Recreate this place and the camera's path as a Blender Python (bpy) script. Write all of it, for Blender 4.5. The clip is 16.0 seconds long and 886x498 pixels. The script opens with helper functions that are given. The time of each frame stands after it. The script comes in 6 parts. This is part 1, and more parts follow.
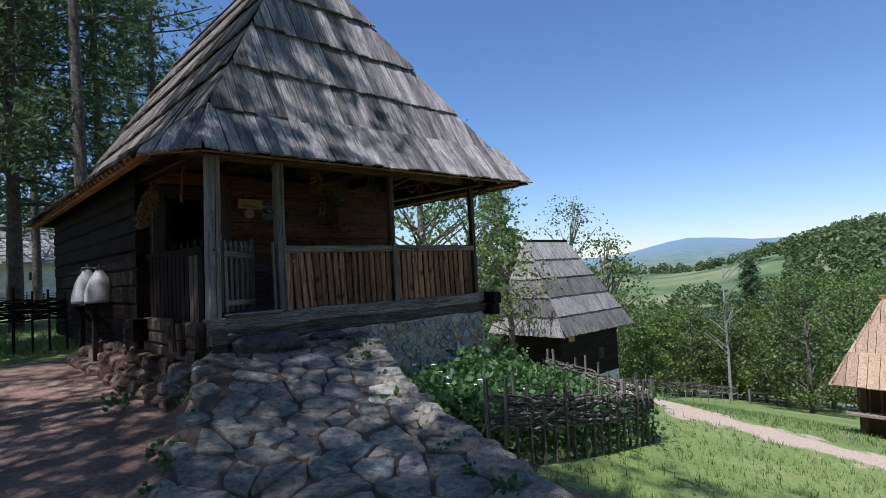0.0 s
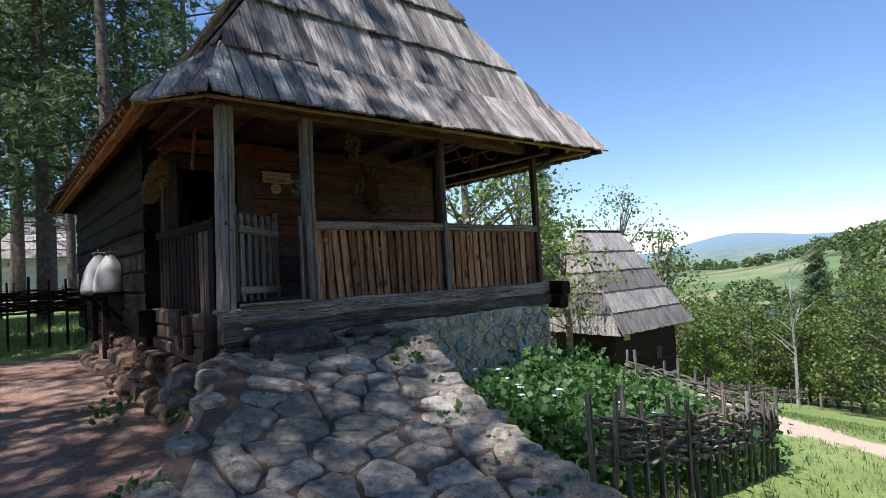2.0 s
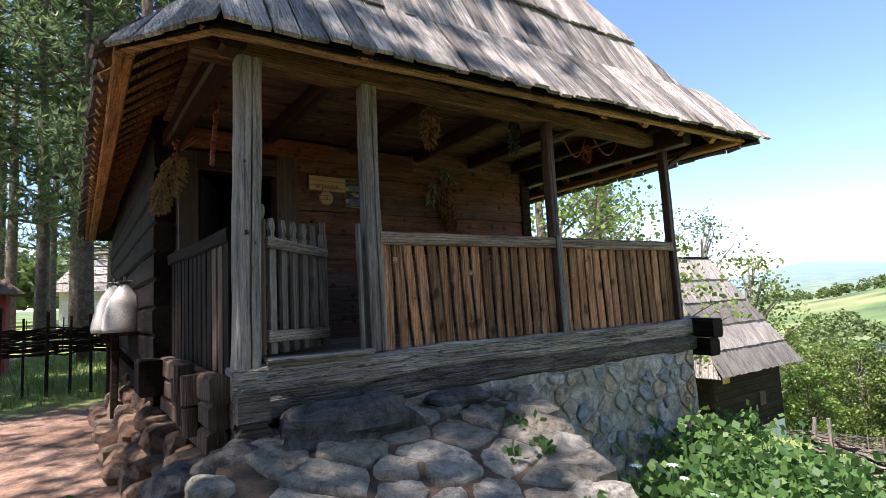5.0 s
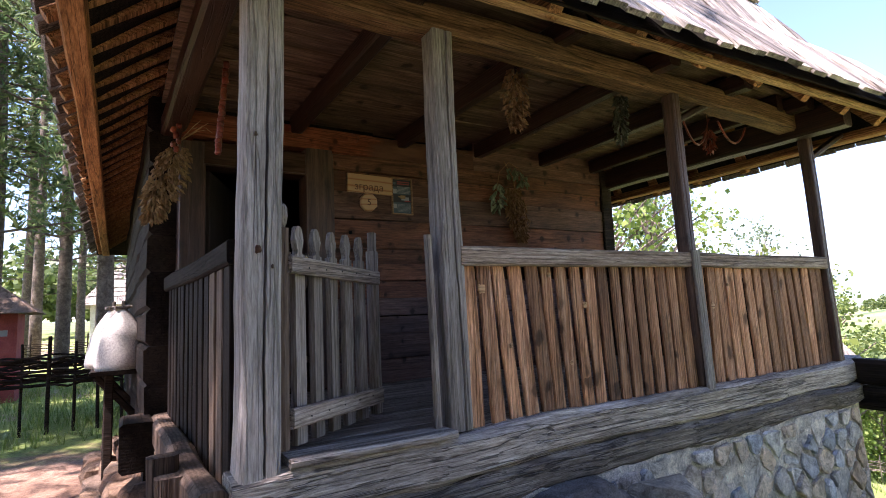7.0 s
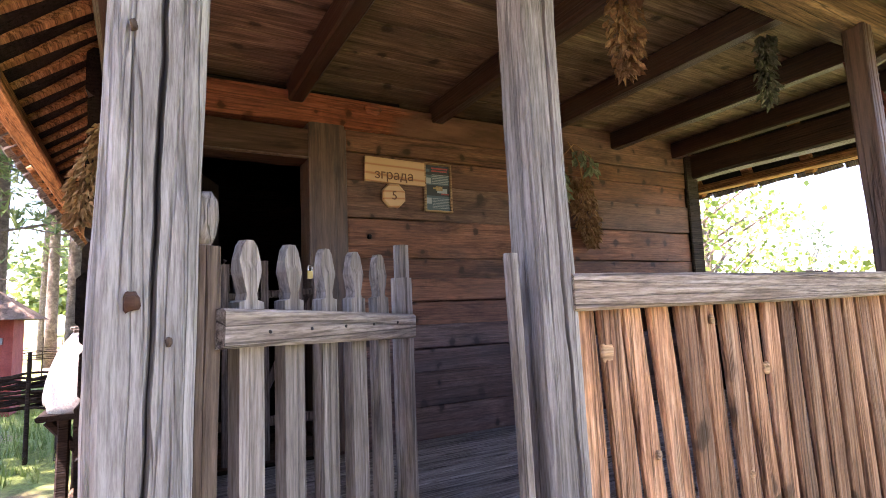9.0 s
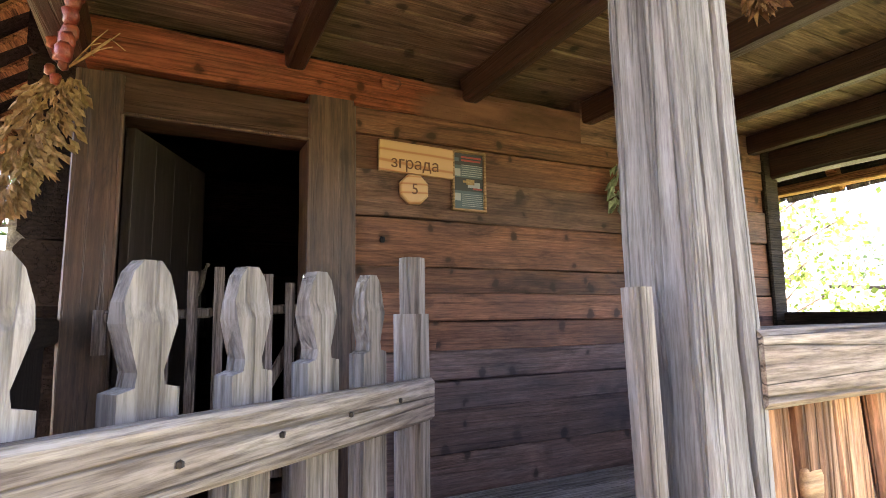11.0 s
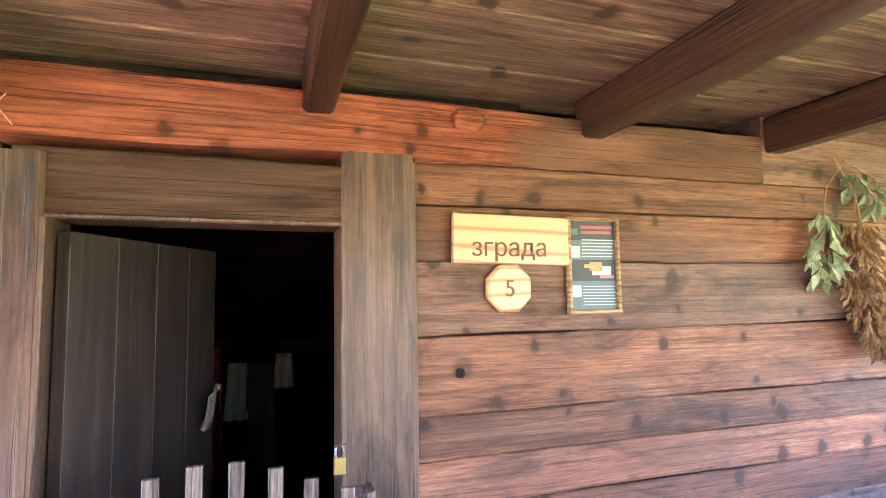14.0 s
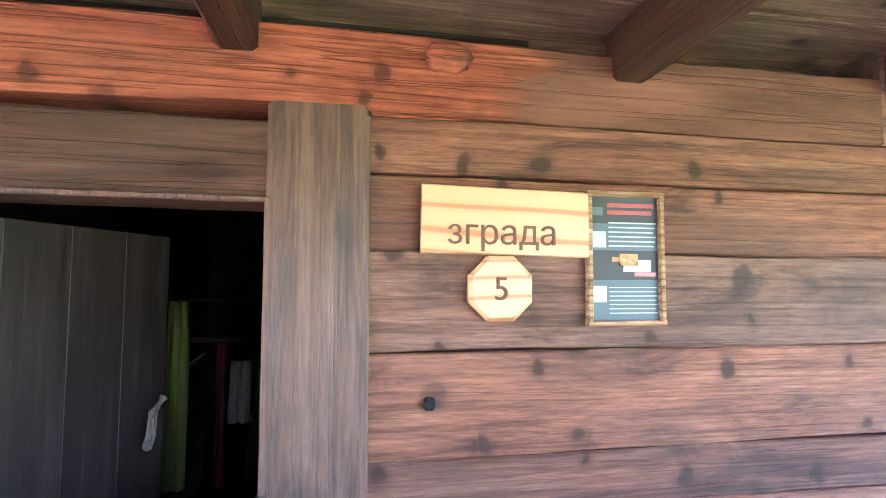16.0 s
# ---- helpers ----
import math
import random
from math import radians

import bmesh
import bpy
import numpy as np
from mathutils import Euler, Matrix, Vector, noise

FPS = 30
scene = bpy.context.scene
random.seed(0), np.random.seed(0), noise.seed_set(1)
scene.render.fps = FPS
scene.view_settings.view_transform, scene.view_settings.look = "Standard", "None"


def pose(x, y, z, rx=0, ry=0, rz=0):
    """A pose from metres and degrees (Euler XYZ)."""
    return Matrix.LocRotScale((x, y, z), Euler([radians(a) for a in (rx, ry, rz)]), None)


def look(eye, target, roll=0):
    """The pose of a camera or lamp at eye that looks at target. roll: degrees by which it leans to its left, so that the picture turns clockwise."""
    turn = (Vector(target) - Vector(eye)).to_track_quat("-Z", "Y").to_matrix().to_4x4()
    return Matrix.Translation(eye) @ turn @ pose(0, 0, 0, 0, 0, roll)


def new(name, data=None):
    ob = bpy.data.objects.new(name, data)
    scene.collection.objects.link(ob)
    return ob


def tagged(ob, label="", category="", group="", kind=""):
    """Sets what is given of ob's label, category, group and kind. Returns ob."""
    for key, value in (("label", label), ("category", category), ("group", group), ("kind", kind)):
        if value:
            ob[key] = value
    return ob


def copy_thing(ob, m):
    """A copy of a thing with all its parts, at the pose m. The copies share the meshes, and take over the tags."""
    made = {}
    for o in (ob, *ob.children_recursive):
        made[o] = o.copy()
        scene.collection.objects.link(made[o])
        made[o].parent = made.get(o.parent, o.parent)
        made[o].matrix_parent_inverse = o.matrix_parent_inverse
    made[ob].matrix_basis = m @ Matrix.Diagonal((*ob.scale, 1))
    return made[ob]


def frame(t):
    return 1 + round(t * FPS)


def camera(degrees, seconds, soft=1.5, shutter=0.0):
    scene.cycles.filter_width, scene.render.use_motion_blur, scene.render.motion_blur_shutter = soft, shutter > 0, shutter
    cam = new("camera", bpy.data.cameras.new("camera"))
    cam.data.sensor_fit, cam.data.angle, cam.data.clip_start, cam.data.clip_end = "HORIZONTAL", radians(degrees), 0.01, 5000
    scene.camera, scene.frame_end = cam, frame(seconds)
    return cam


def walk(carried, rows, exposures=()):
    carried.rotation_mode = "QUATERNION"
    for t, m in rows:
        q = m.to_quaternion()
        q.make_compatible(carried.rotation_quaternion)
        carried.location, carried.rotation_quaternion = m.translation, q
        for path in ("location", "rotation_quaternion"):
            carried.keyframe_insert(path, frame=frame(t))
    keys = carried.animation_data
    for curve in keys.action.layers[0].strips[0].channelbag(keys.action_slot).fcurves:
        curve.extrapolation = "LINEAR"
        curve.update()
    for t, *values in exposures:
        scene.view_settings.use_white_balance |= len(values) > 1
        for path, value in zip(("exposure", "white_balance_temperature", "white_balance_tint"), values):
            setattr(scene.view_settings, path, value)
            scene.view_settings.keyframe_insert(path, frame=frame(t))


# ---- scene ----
cam = camera(79.4, 16.0, 0.9)
EXPOSURES = [(0, 0.2, 5200, 17), (1, 0.42, 5400, 18), (2.5, 0.85, 5650, 18), (4, 1.35, 6050, 19), (6.5, 1.75, 6000, 28), (7.5, 2.8, 6350, 39), (9, 3.75, 6500, 43), (11.4, 4.6, 7200, 35), (12, 5.3, 8300, 47), (12.5, 5.85, 7300, 42), (13.3, 5.95, 6350, 40), (14.5, 6.2, 5500, 39), (16, 6.1, 5050, 37)]
PATH = [
    (0, (-2.593, -6.576, 1.561), (-1.213, -5.13, 1.637), -2.8),
    (0.5, (-2.405, -6.249, 1.501), (-1.043, -4.786, 1.585), -2.8),
    (1, (-2.237, -5.965, 1.475), (-0.89, -4.489, 1.554), -2.9),
    (1.5, (-2.072, -5.638, 1.467), (-0.753, -4.136, 1.545), -2.8),
    (2, (-1.855, -5.314, 1.404), (-0.576, -3.778, 1.474), -2.8),
    (2.5, (-1.689, -5.047, 1.395), (-0.446, -3.482, 1.458), -2.8),
    (3, (-1.581, -4.694, 1.387), (-0.366, -3.107, 1.455), -2.8),
    (3.5, (-1.455, -4.344, 1.355), (-0.263, -2.74, 1.444), -2.6),
    (4, (-1.304, -4.008, 1.437), (-0.134, -2.391, 1.562), -2.6),
    (4.2, (-1.253, -3.892, 1.431), (-0.091, -2.27, 1.573), -2.6),
    (6.3, (-0.762, -2.637, 1.553), (0.315, -0.969, 1.795), -3.2),
    (6.5, (-0.732, -2.464, 1.592), (0.338, -0.792, 1.832), -3.0),
    (7, (-0.651, -2.194, 1.648), (0.388, -0.503, 1.892), -2.8),
    (7.5, (-0.476, -1.853, 1.683), (0.539, -0.146, 1.92), -2.8),
    (8, (-0.359, -1.607, 1.781), (0.636, 0.112, 2.021), -2.7),
    (8.5, (-0.283, -1.307, 1.871), (0.697, 0.421, 2.107), -2.7),
    (9, (-0.184, -1.098, 1.888), (0.782, 0.638, 2.122), -2.5),
    (9.2, (-0.131, -1.0, 1.918), (0.834, 0.738, 2.136), -2.2),
    (11.3, (0.17, -0.388, 2.026), (1.047, 1.393, 2.274), -0.7),
    (11.5, (0.222, -0.294, 2.109), (1.094, 1.495, 2.298), -0.3),
    (12, (0.353, -0.147, 2.392), (1.113, 1.698, 2.529), 0.0),
    (12.5, (0.327, -0.081, 2.437), (1.077, 1.766, 2.606), -0.6),
    (13, (0.339, 0.005, 2.401), (1.063, 1.859, 2.604), -0.9),
    (13.5, (0.399, 0.153, 2.475), (1.084, 2.025, 2.637), -0.6),
    (14, (0.437, 0.361, 2.62), (1.049, 2.258, 2.785), -0.8),
    (14.5, (0.443, 0.435, 2.665), (0.848, 2.389, 2.802), -0.1),
    (15, (0.496, 0.564, 2.668), (0.839, 2.531, 2.777), 0.5),
    (15.5, (0.693, 0.663, 2.651), (1.029, 2.631, 2.772), 0.5),
    (16, (0.808, 0.737, 2.642), (1.175, 2.699, 2.775), 0.2),
]
walk(cam, [(t, look(eye, target, roll)) for t, eye, target, roll in PATH], EXPOSURES)

# ---- light ----
SUN_FROM = Vector((-0.88, -0.12, 1.85)).normalized()
sun = new("sun", bpy.data.lights.new("sun", "SUN"))
sun.data.energy, sun.data.angle, sun.data.color = 5.0, radians(0.6), (1.0, 0.93, 0.82)
sun.matrix_world = look(SUN_FROM * 60, (0, 0, 0))
world = bpy.data.worlds.new("sky")
scene.world = world
world.use_nodes = True
wn = world.node_tree.nodes
sky = wn.new("ShaderNodeTexSky")
sky.sky_type, sky.sun_disc = "NISHITA", False
sky.sun_elevation = math.asin(SUN_FROM.z)
sky.sun_rotation = math.atan2(SUN_FROM.x, SUN_FROM.y)
sky.air_density, sky.dust_density, sky.ozone_density, sky.altitude = 1.4, 0.0, 3.2, 1500
world.node_tree.links.new(sky.outputs[0], wn["Background"].inputs[0])
wn["Background"].inputs[1].default_value = 0.097


# ---- materials ----
def mat(name):
    m = bpy.data.materials.new(name)
    m.use_nodes = True
    t = m.node_tree
    return m, t, t.nodes["Principled BSDF"]


def node(t, kind, **kw):
    n = t.nodes.new(kind)
    for k, v in kw.items():
        n.inputs[k.replace("_", " ")].default_value = v
    return n


def ramp(t, fac, stops):
    r = t.nodes.new("ShaderNodeValToRGB")
    while len(r.color_ramp.elements) < len(stops):
        r.color_ramp.elements.new(0.5)
    for e, (p, c) in zip(r.color_ramp.elements, stops):
        e.position, e.color = p, (*c, 1)
    t.links.new(fac, r.inputs[0])
    return r.outputs[0]


def mixc(t, fac, a, b, mode="MIX"):
    n = t.nodes.new("ShaderNodeMix")
    n.data_type, n.blend_type = "RGBA", mode
    for i, v in ((0, fac), (6, a), (7, b)):
        if hasattr(v, "default_value") or hasattr(v, "is_linked"):
            t.links.new(v, n.inputs[i])
        else:
            n.inputs[i].default_value = v if i == 0 else (*v, 1)
    return n.outputs[2]


def coords(t, scale, turn=(0, 0, 0), spread=7.0):
    """World position, shifted by each object's own random number."""
    g = t.nodes.new("ShaderNodeNewGeometry")
    o = t.nodes.new("ShaderNodeObjectInfo")
    k = t.nodes.new("ShaderNodeVectorMath")
    k.operation = "SCALE"
    k.inputs[0].default_value = (spread, spread * 1.7, spread * 0.6)
    t.links.new(o.outputs["Random"], k.inputs["Scale"])
    a = t.nodes.new("ShaderNodeVectorMath")
    a.operation = "ADD"
    t.links.new(g.outputs["Position"], a.inputs[0])
    t.links.new(k.outputs[0], a.inputs[1])
    m = t.nodes.new("ShaderNodeMapping")
    m.vector_type = "TEXTURE"
    m.inputs["Rotation"].default_value = [radians(v) for v in turn]
    m.inputs["Scale"].default_value = scale
    t.links.new(a.outputs[0], m.inputs[0])
    return m.outputs[0], o.outputs["Random"], g


def wood(name, dark, mid, light, along="x", turn=(0, 0, 0), rough=0.75, vary=0.35, knots=0.5, bump=0.4, stain=(0.05, 0.035, 0.025), stains=0.5, cracks=0.7, flat="", grain=1.0, ktall=1.6, blot=0.0, rings=0.5, spec=0.2):
    """Sawn or weathered timber with its grain along one axis."""
    m, t, b = mat(name)
    sc = {"x": (14, 1, 1), "y": (1, 14, 1), "z": (1, 1, 14)}[along]
    v, rnd, geo = coords(t, sc, turn)
    n1 = node(t, "ShaderNodeTexNoise", Scale=26.0, Detail=8.0, Roughness=0.66, Distortion=0.7)
    n2 = node(t, "ShaderNodeTexNoise", Scale=190.0, Detail=4.0, Roughness=0.7)
    t.links.new(v, n1.inputs["Vector"])
    t.links.new(v, n2.inputs["Vector"])
    c = ramp(t, n1.outputs[0], [(0.30, dark), (0.5, mid), (0.72, light)])
    fine = ramp(t, n2.outputs[0], [(0.32, (0.45, 0.43, 0.41)), (0.6, (1.2, 1.2, 1.2))])
    c = mixc(t, grain, c, fine, "MULTIPLY")
    scr = {"x": (11, 1, 1), "y": (1, 11, 1), "z": (1, 1, 11)}[along]
    vr, _, _ = coords(t, scr, turn)
    wv = t.nodes.new("ShaderNodeTexWave")
    wv.bands_direction = {"x": "Y" if flat == "z" or turn[1] else "Z", "y": "X" if turn[0] else "Z", "z": "X"}[along]
    for k, x in (("Scale", 17.0), ("Distortion", 5.0), ("Detail", 3.0), ("Detail Scale", 0.7), ("Detail Roughness", 0.6)):
        wv.inputs[k].default_value = x
    t.links.new(vr, wv.inputs["Vector"])
    c = mixc(t, rings, c, ramp(t, wv.outputs["Fac"], [(0.05, (0.5, 0.47, 0.45)), (0.35, (0.95, 0.95, 0.95)), (0.8, (1.18, 1.17, 1.16))]), "MULTIPLY")
    sc2 = {"x": (2.2, 1, 1), "y": (1, 2.2, 1), "z": (1, 1, 2.2)}[along]
    v2, _, _ = coords(t, sc2, turn)
    n3 = node(t, "ShaderNodeTexNoise", Scale=2.6, Detail=4.0, Roughness=0.6)
    t.links.new(v2, n3.inputs["Vector"])
    vk = v2
    if flat:
        sk = tuple(40 if ax == flat else (ktall if ax == along else 1) for ax in "xyz")
        vk, _, _ = coords(t, sk, turn)
        sx = t.nodes.new("ShaderNodeSeparateXYZ")
        cb = t.nodes.new("ShaderNodeCombineXYZ")
        t.links.new(vk, sx.inputs[0])
        for dst, ax in enumerate([i for i, n in enumerate("xyz") if n != flat]):
            t.links.new(sx.outputs[ax], cb.inputs[dst])
        vk = cb.outputs[0]
    if blot:
        scb = {"x": (3.6, 1, 1), "y": (1, 3.6, 1), "z": (1, 1, 3.6)}[along]
        vb, _, _ = coords(t, scb, turn)
        n5 = node(t, "ShaderNodeTexNoise", Scale=6.5, Detail=8.0, Roughness=0.68, Distortion=0.9)
        t.links.new(vb, n5.inputs["Vector"])
        c = mixc(t, blot, c, ramp(t, n5.outputs[0], [(0.33, (0.30, 0.28, 0.29)), (0.45, (0.85, 0.83, 0.82)), (0.55, (1.05, 1.02, 1.0)), (0.70, (1.5, 1.45, 1.4))]), "MULTIPLY")
    s = ramp(t, n3.outputs[0], [(0.45, (0, 0, 0)), (0.72, (1, 1, 1))])
    sep = t.nodes.new("ShaderNodeMath")
    sep.operation = "MULTIPLY"
    sep.inputs[1].default_value = stains
    t.links.new(s, sep.inputs[0])
    c = mixc(t, sep.outputs[0], c, stain)
    sc3 = {"x": (45, 1, 1), "y": (1, 45, 1), "z": (1, 1, 45)}[along]
    v3, _, _ = coords(t, sc3, turn)
    n4 = node(t, "ShaderNodeTexNoise", Scale=24.0, Detail=3.0, Roughness=0.5, Distortion=0.25)
    t.links.new(v3, n4.inputs["Vector"])
    ck = ramp(t, n4.outputs[0], [(0.476, (1, 1, 1)), (0.494, (0.12, 0.11, 0.10)), (0.506, (0.12, 0.11, 0.10)), (0.524, (1, 1, 1))])
    c = mixc(t, cracks, c, mixc(t, 1.0, c, ck, "MULTIPLY"))
    if blot:
        nd = node(t, "ShaderNodeTexNoise", Scale=9.0, Detail=3.0)
        t.links.new(vk, nd.inputs["Vector"])
        vk = mixc(t, 0.09, vk, nd.outputs["Color"], "ADD")
    vo = node(t, "ShaderNodeTexVoronoi", Scale=3.4 if not flat else (4.4 if blot else 5.2), Randomness=1.0)
    vo.voronoi_dimensions = "2D" if flat else "3D"
    t.links.new(vk, vo.inputs["Vector"])
    size = t.nodes.new("ShaderNodeMath")
    size.operation = "MULTIPLY_ADD"
    size.inputs[1].default_value = 0.20 if blot else 0.0
    t.links.new(vo.outputs["Color"], size.inputs[0])
    t.links.new(vo.outputs["Distance"], size.inputs[2])
    kn = ramp(t, size.outputs[0], [(0.17, (1, 1, 1)), (0.215, (0.85, 0.85, 0.85)), (0.245, (0.35, 0.35, 0.35)), (0.34, (0, 0, 0))] if blot else [(0.07, (1, 1, 1)), (0.12, (0.25, 0.25, 0.25)), (0.17, (0, 0, 0))])
    some = ramp(t, vo.outputs["Color"], [(0.32 if blot else 0.42, (0, 0, 0)), (0.5, (1, 1, 1))])
    km = t.nodes.new("ShaderNodeMath")
    km.operation = "MULTIPLY"
    km.inputs[1].default_value = knots
    kn = mixc(t, 1.0, kn, some, "MULTIPLY")
    t.links.new(kn, km.inputs[0])
    c = mixc(t, km.outputs[0], c, tuple(0.16 * x for x in mid))
    val = t.nodes.new("ShaderNodeMapRange")
    val.inputs[3].default_value, val.inputs[4].default_value = 1 - vary, 1 + vary
    t.links.new(rnd, val.inputs[0])
    hs = t.nodes.new("ShaderNodeHueSaturation")
    t.links.new(val.outputs[0], hs.inputs["Value"])
    t.links.new(c, hs.inputs["Color"])
    t.links.new(hs.outputs[0], b.inputs["Base Color"])
    b.inputs["Roughness"].default_value = rough
    b.inputs["Specular IOR Level"].default_value = spec
    hm = t.nodes.new("ShaderNodeMath")
    t.links.new(n1.outputs[0], hm.inputs[0])
    t.links.new(ck, hm.inputs[1])
    hr_ = t.nodes.new("ShaderNodeMath")
    hr_.operation = "MULTIPLY_ADD"
    hr_.inputs[1].default_value = 0.35 * rings
    t.links.new(wv.outputs["Fac"], hr_.inputs[0])
    t.links.new(hm.outputs[0], hr_.inputs[2])
    bp = node(t, "ShaderNodeBump", Strength=bump, Distance=0.008)
    t.links.new(hr_.outputs[0], bp.inputs["Height"])
    t.links.new(bp.outputs[0], b.inputs["Normal"])
    return m


def mottled(name, colours, scale, rough=0.9, bump=0.5, fine=60.0, vary=0.2, dist=0.02, patches=None, patch_scale=1.0):
    """Stone, plaster, earth, cloth: noise at two scales, and optional patches of another colour."""
    m, t, b = mat(name)
    v, rnd, _ = coords(t, (1, 1, 1))
    n1 = node(t, "ShaderNodeTexNoise", Scale=scale, Detail=6.0, Roughness=0.65, Distortion=0.3)
    n2 = node(t, "ShaderNodeTexNoise", Scale=fine, Detail=5.0, Roughness=0.7)
    t.links.new(v, n1.inputs["Vector"])
    t.links.new(v, n2.inputs["Vector"])
    k = len(colours)
    c = ramp(t, n1.outputs[0], [(0.3 + 0.4 * i / max(1, k - 1), x) for i, x in enumerate(colours)])
    f = ramp(t, n2.outputs[0], [(0.3, (0.6, 0.6, 0.6)), (0.7, (1.25, 1.25, 1.25))])
    c = mixc(t, 1.0, c, f, "MULTIPLY")
    if patches:
        n3 = node(t, "ShaderNodeTexNoise", Scale=patch_scale, Detail=5.0, Roughness=0.6)
        t.links.new(v, n3.inputs["Vector"])
        c = mixc(t, ramp(t, n3.outputs[0], [(0.5, (0, 0, 0)), (0.6, (1, 1, 1))]), c, patches)
    val = t.nodes.new("ShaderNodeMapRange")
    val.inputs[3].default_value, val.inputs[4].default_value = 1 - vary, 1 + vary
    t.links.new(rnd, val.inputs[0])
    hs = t.nodes.new("ShaderNodeHueSaturation")
    t.links.new(val.outputs[0], hs.inputs["Value"])
    t.links.new(c, hs.inputs["Color"])
    t.links.new(hs.outputs[0], b.inputs["Base Color"])
    b.inputs["Roughness"].default_value = rough
    ad = t.nodes.new("ShaderNodeMath")
    t.links.new(n1.outputs[0], ad.inputs[0])
    t.links.new(n2.outputs[0], ad.inputs[1])
    bp = node(t, "ShaderNodeBump", Strength=bump, Distance=dist)
    t.links.new(ad.outputs[0], bp.inputs["Height"])
    t.links.new(bp.outputs[0], b.inputs["Normal"])
    return m


def stone(name, tints, grain=16.0, rough=0.9, bump=0.9, dist=0.012, dark=(0.06, 0.05, 0.042), moss=0.5):
    """Broken stone: each piece its own tint, mottled at three scales, with dirt, pale lichen and hairline cracks."""
    m, t, b = mat(name)
    v, rnd, _ = coords(t, (1, 1, 1))
    n = len(tints)
    c = ramp(t, rnd, [((i + 0.5) / n, x) for i, x in enumerate(tints)])
    nb = node(t, "ShaderNodeTexNoise", Scale=grain * 0.3, Detail=8.0, Roughness=0.7, Distortion=0.5)
    nm = node(t, "ShaderNodeTexNoise", Scale=grain, Detail=9.0, Roughness=0.75, Distortion=0.4)
    nf = node(t, "ShaderNodeTexNoise", Scale=grain * 9, Detail=4.0, Roughness=0.8)
    vc = t.nodes.new("ShaderNodeTexVoronoi")
    vc.feature = "DISTANCE_TO_EDGE"
    vc.inputs["Scale"].default_value = grain * 0.55
    for x in (nb, nm, nf):
        t.links.new(v, x.inputs["Vector"])
    t.links.new(mixc(t, 0.25, v, nm.outputs["Color"], "ADD"), vc.inputs["Vector"])
    c = mixc(t, 1.0, c, ramp(t, nb.outputs[0], [(0.32, (0.62, 0.6, 0.58)), (0.52, (1, 1, 1)), (0.7, (1.3, 1.27, 1.22))]), "MULTIPLY")
    c = mixc(t, 1.0, c, ramp(t, nm.outputs[0], [(0.34, (0.45, 0.43, 0.41)), (0.5, (1, 1, 1)), (0.68, (1.4, 1.38, 1.35))]), "MULTIPLY")
    c = mixc(t, 0.8, c, ramp(t, nf.outputs[0], [(0.33, (0.55, 0.55, 0.55)), (0.62, (1.25, 1.25, 1.25))]), "MULTIPLY")
    ck = ramp(t, vc.outputs["Distance"], [(0.0, (0.3, 0.28, 0.26)), (0.025, (1, 1, 1))])
    c = mixc(t, 0.55, c, ck, "MULTIPLY")
    c = mixc(t, mixc(t, 1.0, ramp(t, nb.outputs[0], [(0.56, (0, 0, 0)), (0.66, (moss, moss, moss))]), ramp(t, nm.outputs[0], [(0.4, (0, 0, 0)), (0.55, (1, 1, 1))]), "MULTIPLY"), c, dark)
    t.links.new(c, b.inputs["Base Color"])
    b.inputs["Roughness"].default_value = rough
    b.inputs["Specular IOR Level"].default_value = 0.3
    h = t.nodes.new("ShaderNodeMath")
    t.links.new(nm.outputs[0], h.inputs[0])
    t.links.new(nf.outputs[0], h.inputs[1])
    h2 = t.nodes.new("ShaderNodeMath")
    t.links.new(h.outputs[0], h2.inputs[0])
    t.links.new(ck, h2.inputs[1])
    bp = node(t, "ShaderNodeBump", Strength=bump, Distance=dist)
    t.links.new(h2.outputs[0], bp.inputs["Height"])
    t.links.new(bp.outputs[0], b.inputs["Normal"])
    return m


def foliage(name, a, b2, c2, through_light=0.35, rough=0.55):
    m, t, b = mat(name)
    g = t.nodes.new("ShaderNodeNewGeometry")
    col = ramp(t, g.outputs["Random Per Island"], [(0.0, a), (0.55, b2), (1.0, c2)])
    t.links.new(col, b.inputs["Base Color"])
    b.inputs["Roughness"].default_value = rough
    tr = t.nodes.new("ShaderNodeBsdfTranslucent")
    t.links.new(col, tr.inputs[0])
    mx = t.nodes.new("ShaderNodeMixShader")
    mx.inputs[0].default_value = through_light
    t.links.new(b.outputs[0], mx.inputs[1])
    t.links.new(tr.outputs[0], mx.inputs[2])
    t.links.new(mx.outputs[0], t.nodes["Material Output"].inputs[0])
    return m


def plain(name, c, rough=0.6, metal=0.0):
    m, t, b = mat(name)
    b.inputs["Base Color"].default_value = (*c, 1)
    b.inputs["Roughness"].default_value, b.inputs["Metallic"].default_value = rough, metal
    return m


